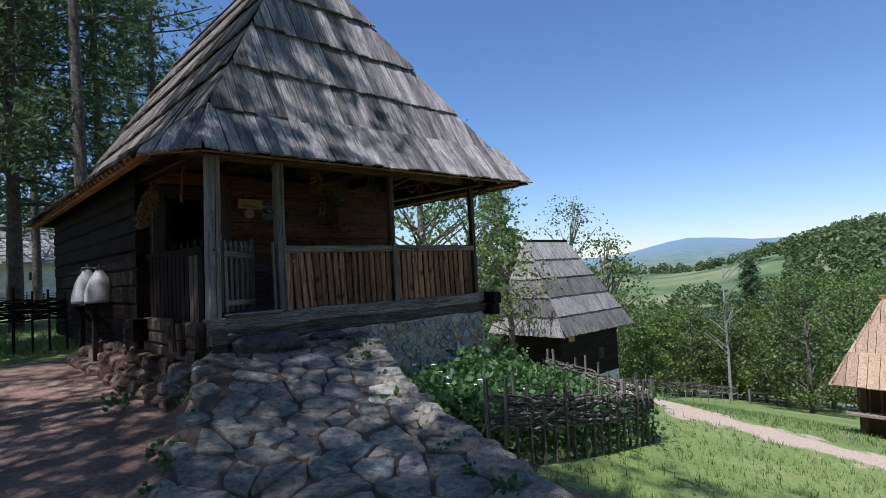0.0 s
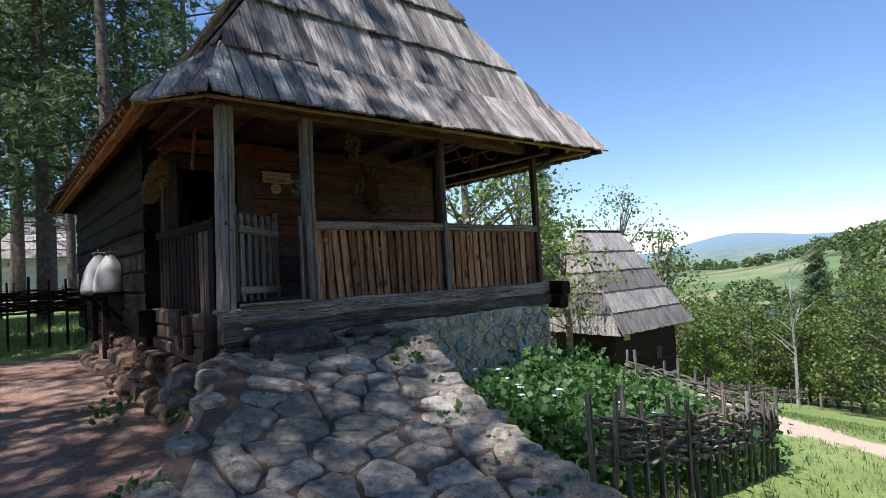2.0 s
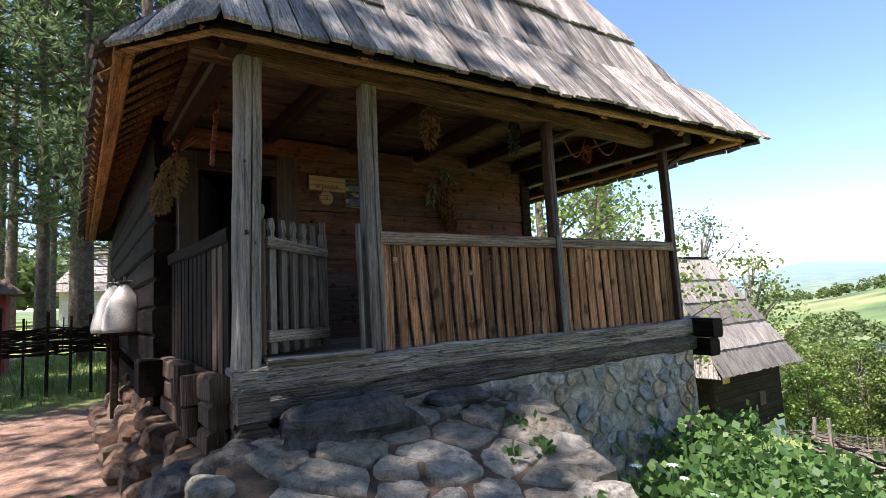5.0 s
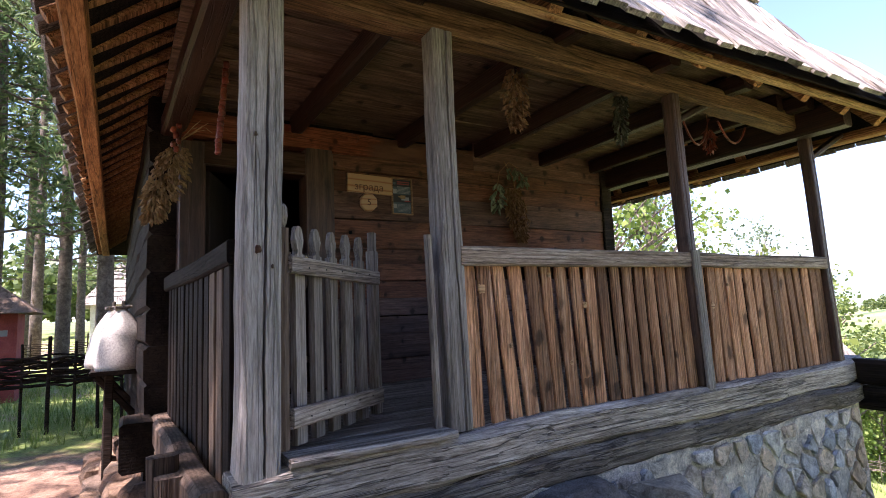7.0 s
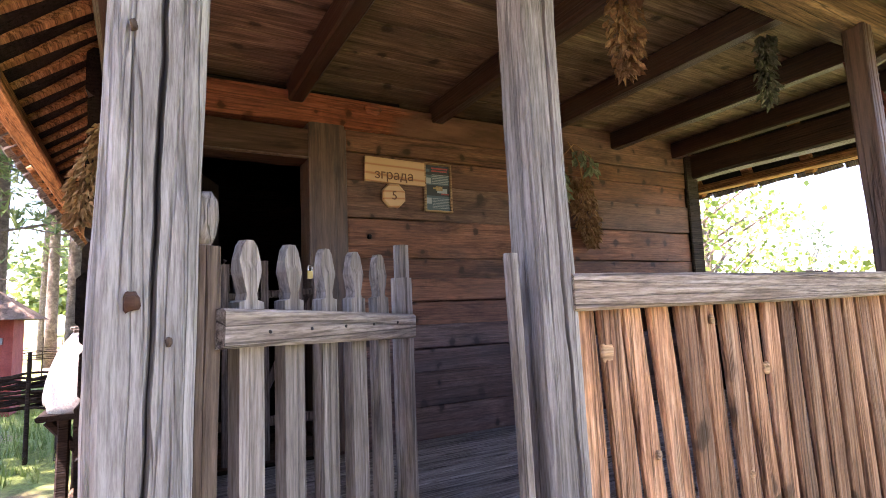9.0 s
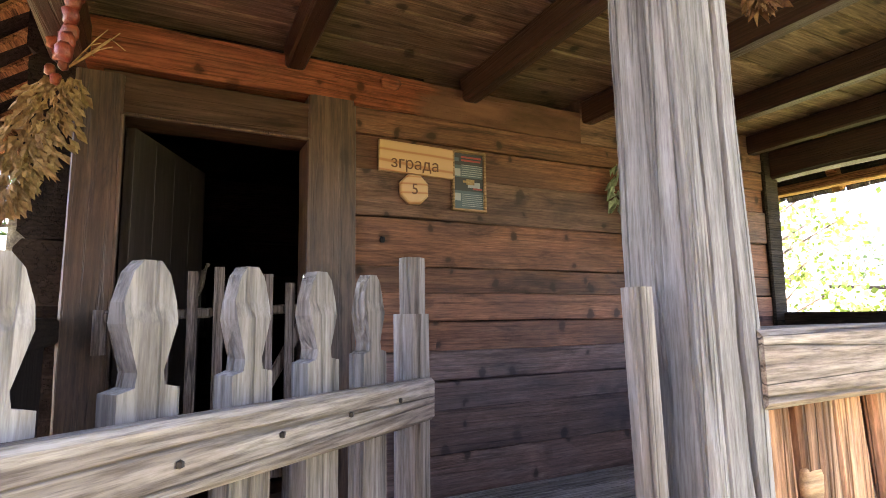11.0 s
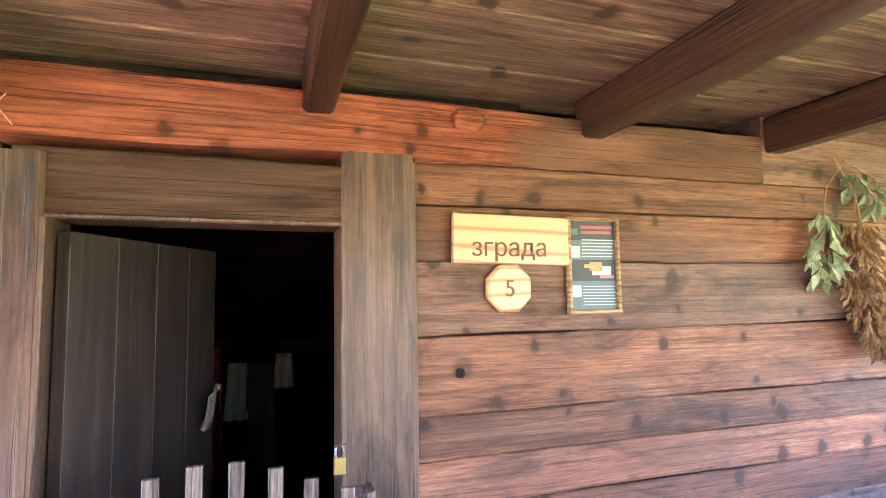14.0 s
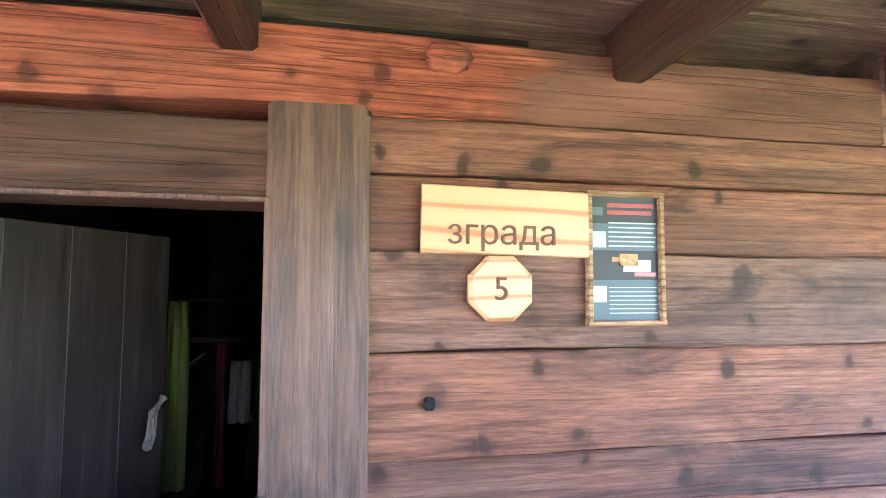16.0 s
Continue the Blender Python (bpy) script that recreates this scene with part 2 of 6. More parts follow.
GREY_D, GREY_M, GREY_L = (0.14, 0.12, 0.10), (0.30, 0.27, 0.24), (0.46, 0.43, 0.39)
W_POST = wood("weathered_post", (0.21, 0.19, 0.165), (0.36, 0.33, 0.295), (0.50, 0.465, 0.425), "z", grain=0.75, cracks=0.3, knots=0.7, bump=0.9, vary=0.12, stains=0.3, rings=0.15)
W_SILL = wood("weathered_sill", (0.12, 0.10, 0.082), (0.30, 0.262, 0.222), (0.50, 0.45, 0.39), "x", bump=0.9, vary=0.2, stains=0.4, rings=0.35)
W_RAIL = wood("weathered_rail", (0.14, 0.09, 0.06), (0.33, 0.25, 0.19), (0.47, 0.40, 0.33), "x", bump=0.6, vary=0.12, stains=0.3)
W_PLANK = wood("brown_plank", (0.17, 0.075, 0.038), (0.45, 0.225, 0.115), (0.64, 0.40, 0.25), "z", grain=0.8, cracks=0.5, bump=0.8, vary=0.45, rings=0.45, stains=0.35, stain=(0.08, 0.045, 0.03), knots=0.9, flat="y", blot=0.5)
W_STAVE = wood("brown_stave_wood", (0.05, 0.032, 0.022), (0.11, 0.075, 0.052), (0.18, 0.135, 0.10), "z", bump=0.7, vary=0.25, knots=0.5, grain=0.6, cracks=0.35, stains=0.4)
W_LOGTOP = wood("smoke_brown_log_wall", (0.09, 0.042, 0.026), (0.155, 0.078, 0.05), (0.22, 0.13, 0.09), "x", bump=0.3, vary=0.15, knots=0.9, stains=0.6, stain=(0.045, 0.03, 0.024), rough=0.7, cracks=0.35, flat="y", grain=0.7, ktall=0.9, blot=0.9, rings=0.22, spec=0.3)
W_LOWSILL = wood("dark_sill_wood", (0.05, 0.042, 0.035), (0.14, 0.12, 0.10), (0.30, 0.265, 0.23), "x", bump=0.9, vary=0.1, stains=0.55, rings=0.35)
W_POSTB = wood("weathered_inner_post", (0.13, 0.115, 0.10), (0.24, 0.215, 0.19), (0.35, 0.32, 0.285), "z", grain=0.75, cracks=0.3, knots=0.6, bump=0.8, vary=0.1, stains=0.3, rings=0.3)
W_KNOT = wood("pale_knot_wood", (0.20, 0.10, 0.045), (0.42, 0.25, 0.13), (0.55, 0.38, 0.23), "x", bump=0.5, vary=0.2, knots=0.0, grain=0.6, cracks=0.5)
W_GATE = wood("grey_gate_wood", (0.11, 0.09, 0.072), (0.225, 0.19, 0.16), (0.34, 0.30, 0.26), "z", grain=0.7, cracks=0.35, bump=0.6, vary=0.15, stains=0.25, rings=0.3)
W_LOG = wood("warm_log_wall", (0.115, 0.044, 0.023), (0.21, 0.083, 0.042), (0.30, 0.145, 0.085), "x", bump=0.3, vary=0.28, knots=0.95, stains=0.7, stain=(0.06, 0.032, 0.024), rough=0.7, cracks=0.35, flat="y", grain=0.7, ktall=0.9, blot=0.9, rings=0.22, spec=0.3)
# Lower logs are greyer and bluer: reflected sky light put into the colour.
W_LOGLOW = wood("sky_grey_log_wall", (0.085, 0.044, 0.034), (0.145, 0.080, 0.064), (0.21, 0.14, 0.118), "x", bump=0.3, vary=0.3, knots=0.9, stains=0.7, stain=(0.070, 0.054, 0.056), rough=0.65, cracks=0.35, flat="y", grain=0.7, ktall=0.8, blot=0.85, rings=0.22, spec=0.3)
W_RED = wood("red_beam_wood", (0.12, 0.030, 0.014), (0.21, 0.056, 0.024), (0.27, 0.088, 0.04), "x", bump=0.5, vary=0.05, stains=0.4, knots=0.9, grain=0.5, cracks=0.4, flat="y", ktall=0.9, blot=0.8, rings=0.22)


def fade_to(m, other, x0, x1):
    """Lets one timber's colour pass into another's along x, with a ragged front."""
    t = m.node_tree
    b = t.nodes["Principled BSDF"]
    src = b.inputs["Base Color"].links[0].from_socket
    g = t.nodes.new("ShaderNodeNewGeometry")
    sp = t.nodes.new("ShaderNodeSeparateXYZ")
    t.links.new(g.outputs["Position"], sp.inputs[0])
    v, _, _ = coords(t, (5, 1, 1))
    n = node(t, "ShaderNodeTexNoise", Scale=9.0, Detail=6.0, Roughness=0.6)
    t.links.new(v, n.inputs["Vector"])
    a = t.nodes.new("ShaderNodeMath")
    a.operation = "MULTIPLY_ADD"
    a.inputs[1].default_value = 0.9
    t.links.new(n.outputs[0], a.inputs[0])
    t.links.new(sp.outputs[0], a.inputs[2])
    r = t.nodes.new("ShaderNodeMapRange")
    r.inputs[1].default_value, r.inputs[2].default_value = x0 + 0.45, x1 + 0.45
    t.links.new(a.outputs[0], r.inputs[0])
    k = mixc(t, 1.0, ramp(t, n.outputs[0], [(0.3, (0.45, 0.42, 0.4)), (0.7, (1.5, 1.45, 1.4))]), other, "MULTIPLY")
    t.links.new(mixc(t, r.outputs[0], src, k), b.inputs["Base Color"])


fade_to(W_RED, (0.10, 0.046, 0.028), 1.12, 1.3)
W_FRAME = wood("door_frame_wood", (0.040, 0.020, 0.012), (0.092, 0.047, 0.029), (0.145, 0.088, 0.060), "z", bump=0.5, vary=0.12, stains=0.5, grain=0.5, cracks=0.3, flat="y", knots=0.5, blot=0.85, rough=0.5, spec=0.4, rings=0.15)
W_LINTEL = wood("lintel_wood", (0.028, 0.012, 0.007), (0.06, 0.027, 0.016), (0.10, 0.053, 0.033), "x", bump=0.5, vary=0.1, grain=0.4, cracks=0.2, flat="y", blot=0.5, rings=0.2)
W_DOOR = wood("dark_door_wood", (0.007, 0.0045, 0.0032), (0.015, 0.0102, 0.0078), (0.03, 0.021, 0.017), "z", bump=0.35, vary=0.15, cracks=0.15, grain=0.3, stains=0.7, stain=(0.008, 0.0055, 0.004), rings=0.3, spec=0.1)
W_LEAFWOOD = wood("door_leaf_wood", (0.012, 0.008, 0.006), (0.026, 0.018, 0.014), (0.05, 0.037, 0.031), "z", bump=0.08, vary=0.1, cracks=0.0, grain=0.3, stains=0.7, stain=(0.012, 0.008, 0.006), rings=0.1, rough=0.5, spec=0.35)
W_BEAM = wood("dark_beam_wood", (0.018, 0.007, 0.0045), (0.04, 0.0165, 0.009), (0.068, 0.031, 0.0165), "y", bump=0.4, vary=0.15, rough=0.45, cracks=0.3, grain=0.5, spec=0.3)
W_CEIL = wood("ceiling_board_wood", (0.055, 0.033, 0.02), (0.135, 0.085, 0.052), (0.24, 0.17, 0.11), "x", bump=0.4, vary=0.4, knots=0.9, stains=0.7, cracks=0.3, flat="z", grain=0.6, ktall=1.2, blot=0.8, rings=0.3)
# Dark house logs, taken near-black to hold the eaves' deep shade in the colour.
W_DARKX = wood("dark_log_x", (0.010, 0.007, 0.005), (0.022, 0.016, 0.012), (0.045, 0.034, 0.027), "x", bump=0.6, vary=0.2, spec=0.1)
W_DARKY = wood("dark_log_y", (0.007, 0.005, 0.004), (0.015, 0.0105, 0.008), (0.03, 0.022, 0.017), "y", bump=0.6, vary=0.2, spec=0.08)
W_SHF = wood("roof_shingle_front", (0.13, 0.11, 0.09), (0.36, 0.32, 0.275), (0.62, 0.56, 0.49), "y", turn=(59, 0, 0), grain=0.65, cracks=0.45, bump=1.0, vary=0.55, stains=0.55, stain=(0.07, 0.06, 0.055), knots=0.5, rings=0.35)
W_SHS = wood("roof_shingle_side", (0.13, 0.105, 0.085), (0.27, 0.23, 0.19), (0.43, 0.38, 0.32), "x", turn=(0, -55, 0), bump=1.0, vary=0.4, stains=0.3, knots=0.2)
W_EAVE = wood("fresh_eave_board", (0.22, 0.12, 0.05), (0.45, 0.27, 0.12), (0.60, 0.40, 0.21), "x", bump=0.3, vary=0.1, stains=0.2)
W_PLATE = wood("plate_beam_wood", (0.07, 0.035, 0.016), (0.17, 0.09, 0.04), (0.29, 0.17, 0.085), "x", bump=0.5, vary=0.1, stains=0.4)
W_EAVEY = wood("eave_purlin_wood", (0.20, 0.085, 0.03), (0.40, 0.19, 0.07), (0.55, 0.30, 0.13), "y", bump=0.3, vary=0.15, stains=0.25)


def ringed_pine(name):
    """Varnished board: pale wood with wandering orange year rings."""
    m, t, b = mat(name)
    v, rnd, _ = coords(t, (5, 1, 1))
    w = t.nodes.new("ShaderNodeTexWave")
    w.bands_direction = "Z"
    for k, x in (("Scale", 8.0), ("Distortion", 15.0), ("Detail", 0.6), ("Detail Scale", 0.6)):
        w.inputs[k].default_value = x
    t.links.new(v, w.inputs["Vector"])
    c = ramp(t, w.outputs["Fac"], [(0.3, (0.45, 0.268, 0.125)), (0.84, (0.43, 0.24, 0.105)), (0.98, (0.32, 0.13, 0.042))])
    t.links.new(c, b.inputs["Base Color"])
    b.inputs["Roughness"].default_value = 0.42
    return m


W_SIGN = ringed_pine("varnished_pine")
W_GATERAIL = wood("gate_rail_wood", (0.14, 0.10, 0.075), (0.31, 0.25, 0.20), (0.46, 0.40, 0.34), "x", turn=(0, 0, 38), bump=0.6, vary=0.1, stains=0.25, knots=0.3)
W_WICKET = wood("wicket_wood", (0.08, 0.055, 0.045), (0.17, 0.125, 0.105), (0.27, 0.215, 0.185), "z", bump=0.5, vary=0.3, stains=0.4)
W_STAKE = wood("fence_stake_wood", (0.09, 0.075, 0.06), (0.22, 0.19, 0.16), (0.40, 0.36, 0.31), "z", bump=0.5, vary=0.3)
W_NEWSHINGLE = wood("new_pale_shingle", (0.30, 0.19, 0.10), (0.48, 0.33, 0.20), (0.60, 0.45, 0.30), "z", bump=0.4, vary=0.25, stains=0.2, knots=0.2)
W_WITHY = wood("withy_wood", (0.08, 0.065, 0.052), (0.21, 0.175, 0.145), (0.38, 0.335, 0.285), "x", bump=0.4, vary=0.4)
M_STONE = stone("path_stone", [(0.32, 0.285, 0.225), (0.45, 0.405, 0.32), (0.37, 0.315, 0.24), (0.54, 0.49, 0.40), (0.41, 0.33, 0.235), (0.34, 0.315, 0.265)], 15, dark=(0.12, 0.10, 0.07))
M_SLATE = stone("dark_slate", [(0.17, 0.16, 0.155), (0.22, 0.195, 0.175), (0.26, 0.225, 0.195)], 11, bump=1.0, dist=0.02)
M_RUBBLE = stone("rubble_stone", [(0.16, 0.095, 0.06), (0.24, 0.15, 0.095), (0.30, 0.20, 0.13), (0.20, 0.14, 0.10)], 13)
M_WALLSTONE = stone("wall_stone", [(0.42, 0.42, 0.44), (0.78, 0.74, 0.68), (0.56, 0.40, 0.26), (0.86, 0.83, 0.79), (0.36, 0.39, 0.44), (0.66, 0.56, 0.46), (0.74, 0.58, 0.42)], 18, dark=(0.22, 0.17, 0.12))
M_MORTAR = stone("lime_mortar", [(0.84, 0.76, 0.65), (0.84, 0.76, 0.65)], 12, bump=1.0, dist=0.03, dark=(0.34, 0.28, 0.21), moss=0.6)
M_SKEP = mottled("clay_plaster", [(0.38, 0.355, 0.31), (0.46, 0.435, 0.385), (0.53, 0.505, 0.455)], 4, bump=0.25, dist=0.006, vary=0.05)
M_SOIL = mottled("damp_soil", [(0.07, 0.045, 0.03), (0.12, 0.08, 0.05), (0.17, 0.11, 0.075)], 3, bump=0.8, vary=0.0)
M_WHITEWALL = mottled("whitewash", [(0.55, 0.54, 0.50), (0.70, 0.69, 0.65), (0.78, 0.77, 0.74)], 2, bump=0.3, vary=0.1)
M_BARK = mottled("pine_bark", [(0.07, 0.05, 0.04), (0.15, 0.115, 0.09), (0.26, 0.21, 0.17)], 9, bump=1.0, dist=0.04, vary=0.15, fine=30)
M_BIRCH = mottled("pale_bark", [(0.16, 0.14, 0.12), (0.36, 0.33, 0.29), (0.50, 0.47, 0.43)], 4, bump=0.4, vary=0.1)
M_NEEDLE = foliage("pine_needles", (0.07, 0.125, 0.05), (0.15, 0.22, 0.085), (0.25, 0.31, 0.13), 0.48)
M_LEAF = foliage("broad_leaves", (0.07, 0.115, 0.02), (0.14, 0.195, 0.038), (0.23, 0.28, 0.07), 0.42)
M_LEAFB = foliage("bright_leaves", (0.10, 0.17, 0.025), (0.17, 0.26, 0.045), (0.26, 0.34, 0.08), 0.42)
M_LEAFS = foliage("silvery_leaves", (0.08, 0.12, 0.06), (0.14, 0.19, 0.10), (0.22, 0.27, 0.16), 0.4)
M_GARDEN = foliage("garden_leaves", (0.042, 0.105, 0.022), (0.088, 0.18, 0.042), (0.165, 0.27, 0.07), 0.45)
M_GRASS = foliage("grass_blades", (0.10, 0.17, 0.03), (0.17, 0.25, 0.05), (0.28, 0.32, 0.10), 0.42)
M_PETAL = plain("white_petals", (0.8, 0.8, 0.76), 0.6)
M_IRON = plain("dark_iron", (0.05, 0.045, 0.04), 0.5, 0.8)
M_BRASS = plain("padlock_brass", (0.34, 0.25, 0.10), 0.4, 1.0)
M_CHROME = plain("shackle_steel", (0.7, 0.7, 0.7), 0.25, 1.0)
M_HUSK = mottled("dry_husk", [(0.17, 0.09, 0.035), (0.31, 0.19, 0.08), (0.45, 0.31, 0.15)], 12, bump=0.3, vary=0.2)
M_HERB = mottled("dry_brown_herb", [(0.13, 0.06, 0.025), (0.27, 0.14, 0.06), (0.42, 0.25, 0.12)], 14, bump=0.3, vary=0.2)
M_SAGE = mottled("dry_green_leaf", [(0.10, 0.13, 0.07), (0.20, 0.24, 0.14), (0.30, 0.34, 0.22)], 12, bump=0.3, vary=0.2)
M_DARKHERB = mottled("dark_dry_leaf", [(0.035, 0.04, 0.022), (0.075, 0.08, 0.045), (0.13, 0.13, 0.08)], 12, bump=0.3, vary=0.2)
M_PEPPER = mottled("dried_pepper", [(0.10, 0.012, 0.006), (0.20, 0.03, 0.012), (0.28, 0.07, 0.025)], 15, rough=0.4, bump=0.3, vary=0.2)
M_VOID = plain("hole_shade", (0.003, 0.002, 0.002), 1.0)
M_CARVED = plain("carved_brown", (0.11, 0.045, 0.018), 0.8)
M_BLACK = plain("poster_black", (0.02, 0.022, 0.025), 0.6)
M_POSTGREY = plain("poster_slate", (0.055, 0.085, 0.10), 0.6)
M_POSTWHITE = plain("poster_white", (0.26, 0.27, 0.27), 0.3)
M_POSTRED = plain("poster_red", (0.26, 0.03, 0.025), 0.3)
# Cloth tones cut down so the dim room is already in their colour.
M_CLOTHW = mottled("white_linen", [(0.35, 0.35, 0.35), (0.45, 0.45, 0.45), (0.55, 0.55, 0.55)], 5, bump=0.2, vary=0.0)
M_CLOTHR = plain("red_cloth", (0.16, 0.015, 0.015), 0.9)
M_CLOTHY = plain("yellow_green_cloth", (0.13, 0.14, 0.02), 0.9)
M_CLOTHB = plain("dark_cloth", (0.04, 0.04, 0.05), 0.9)
M_REDPAINT = mottled("red_kiosk_paint", [(0.22, 0.04, 0.03), (0.30, 0.06, 0.05), (0.36, 0.09, 0.07)], 4, bump=0.2, vary=0.05)


# ---- building helpers ----
BASE = {}


def thing(name, at, label, category, group="", kind=""):
    """An Empty at the base of a thing, under which its parts hang."""
    ob = new(name)
    ob.location = at
    ob.empty_display_size = 0.1
    BASE[ob] = Vector(at)
    return tagged(ob, label, category, group, kind)


def mesh_of(verts, faces, smooth=False):
    me = bpy.data.meshes.new("mesh")
    me.from_pydata([tuple(v) for v in verts], [], faces)
    me.validate()
    if smooth:
        me.polygons.foreach_set("use_smooth", [True] * len(me.polygons))
    return me


def part(name, geo, material, parent=None, label="", smooth=False):
    """Links (verts, faces), given in world metres, as one mesh under a thing or part."""
    verts, faces = geo
    base = BASE.get(parent, Vector((0, 0, 0))) if parent else Vector((0, 0, 0))
    me = mesh_of([Vector(v) - base for v in verts], faces, smooth)
    ob = new(name, me)
    me.materials.append(material)
    if parent:
        ob.parent = parent
    BASE[ob] = base
    return tagged(ob, label)


def solo(name, geo, material, label, category, group="", kind="", smooth=False, at=None):
    """A thing of one mesh."""
    verts, faces = geo
    at = Vector(at) if at else Vector((0, 0, 0))
    me = mesh_of([Vector(v) - at for v in verts], faces, smooth)
    me.materials.append(material)
    ob = new(name, me)
    ob.location = at
    BASE[ob] = at
    return tagged(ob, label, category, group, kind)


def join(*geos):
    V, F = [], []
    for v, f in geos:
        k = len(V)
        V += list(v)
        F += [tuple(i + k for i in q) for q in f]
    return V, F


def timber(p, q, w, h, seg=6, wob=0.006, cham=0.012, up=(0, 0, 1), taper=1.0, seed=0.0):
    """A worn timber from p to q: w across, h along up, with eased edges and a slight wander."""
    p, q, up = Vector(p), Vector(q), Vector(up)
    d = (q - p).normalized()
    if abs(d.dot(up)) > 0.95:
        up = Vector((0, 1, 0)) if abs(d.y) < 0.9 else Vector((1, 0, 0))
    s = d.cross(up).normalized()
    u = s.cross(d).normalized()
    c = min(cham, w * 0.3, h * 0.3)
    prof = [(-w / 2 + c, -h / 2), (w / 2 - c, -h / 2), (w / 2, -h / 2 + c), (w / 2, h / 2 - c), (w / 2 - c, h / 2), (-w / 2 + c, h / 2), (-w / 2, h / 2 - c), (-w / 2, -h / 2 + c)]
    V, F = [], []
    n = len(prof)
    for i in range(seg + 1):
        f = i / seg
        k = 1 + (taper - 1) * f
        o = p.lerp(q, f)
        key = o * 1.3 + Vector((seed, seed * 2.1, -seed))
        if wob:
            o = o + s * noise.noise(key) * wob + u * noise.noise(key + Vector((9, 3, 5))) * wob
        for j, (a, b) in enumerate(prof):
            e = 1 + (noise.noise(key * 4 + Vector((j * 1.7, 0, 0))) * wob * 4 if wob else 0)
            V.append(o + s * a * k * e + u * b * k * e)
    for i in range(seg):
        for j in range(n):
            a, b = i * n + j, i * n + (j + 1) % n
            F.append((a, b, b + n, a + n))
    F += [tuple(range(n - 1, -1, -1)), tuple(range(seg * n, seg * n + n))]
    return V, F


def rod(points, r, sides=6, taper=1.0):
    """A round rod through points."""
    pts = [Vector(p) for p in points]
    V, F = [], []
    for i, p in enumerate(pts):
        d = (pts[min(i + 1, len(pts) - 1)] - pts[max(i - 1, 0)]).normalized()
        a = d.cross(Vector((0.3, 0.2, 0.93))).normalized() if abs(d.z) < 0.9 else d.cross(Vector((1, 0.1, 0))).normalized()
        b = d.cross(a)
        k = r * (1 + (taper - 1) * i / max(1, len(pts) - 1))
        for j in range(sides):
            t = 2 * math.pi * j / sides
            V.append(p + a * math.cos(t) * k + b * math.sin(t) * k)
    for i in range(len(pts) - 1):
        for j in range(sides):
            x, y = i * sides + j, i * sides + (j + 1) % sides
            F.append((x, y, y + sides, x + sides))
    F += [tuple(range(sides - 1, -1, -1)), tuple(range(len(V) - sides, len(V)))]
    return V, F


def block(x0, x1, y0, y1, z0, z1):
    V = [(x, y, z) for x in (x0, x1) for y in (y0, y1) for z in (z0, z1)]
    return V, [(0, 1, 3, 2), (4, 6, 7, 5), (0, 4, 5, 1), (2, 3, 7, 6), (0, 2, 6, 4), (1, 5, 7, 3)]


def clip(poly, a, b, c):
    """The part of a 2D polygon where a*x + b*y <= c."""
    out = []
    for i, p in enumerate(poly):
        q = poly[(i + 1) % len(poly)]
        dp, dq = a * p[0] + b * p[1] - c, a * q[0] + b * q[1] - c
        if dp <= 0:
            out.append(p)
        if dp * dq < 0:
            t = dp / (dp - dq)
            out.append((p[0] + t * (q[0] - p[0]), p[1] + t * (q[1] - p[1])))
    return out


def cells(x0, x1, y0, y1, size, rng, stretch=1.0, jitter=0.5):
    """Irregular cells that tile a rectangle, as polygons."""
    nx, ny = max(1, round((x1 - x0) / size / stretch)), max(1, round((y1 - y0) / size))
    pts = []
    for j in range(ny):
        for i in range(nx):
            pts.append((x0 + (i + 0.5 + (0.25 if j % 2 else -0.25) + rng.uniform(-jitter, jitter)) * (x1 - x0) / nx, y0 + (j + 0.5 + rng.uniform(-jitter, jitter)) * (y1 - y0) / ny))
    out = []
    for p in pts:
        poly = [(x0, y0), (x1, y0), (x1, y1), (x0, y1)]
        for q in pts:
            if q is p or abs(q[0] - p[0]) > 3 * size * stretch or abs(q[1] - p[1]) > 3 * size:
                continue
            a, b = q[0] - p[0], q[1] - p[1]
            poly = clip(poly, a, b, (q[0] ** 2 + q[1] ** 2 - p[0] ** 2 - p[1] ** 2) / 2)
            if len(poly) < 3:
                break
        if len(poly) >= 3:
            out.append(poly)
    return out


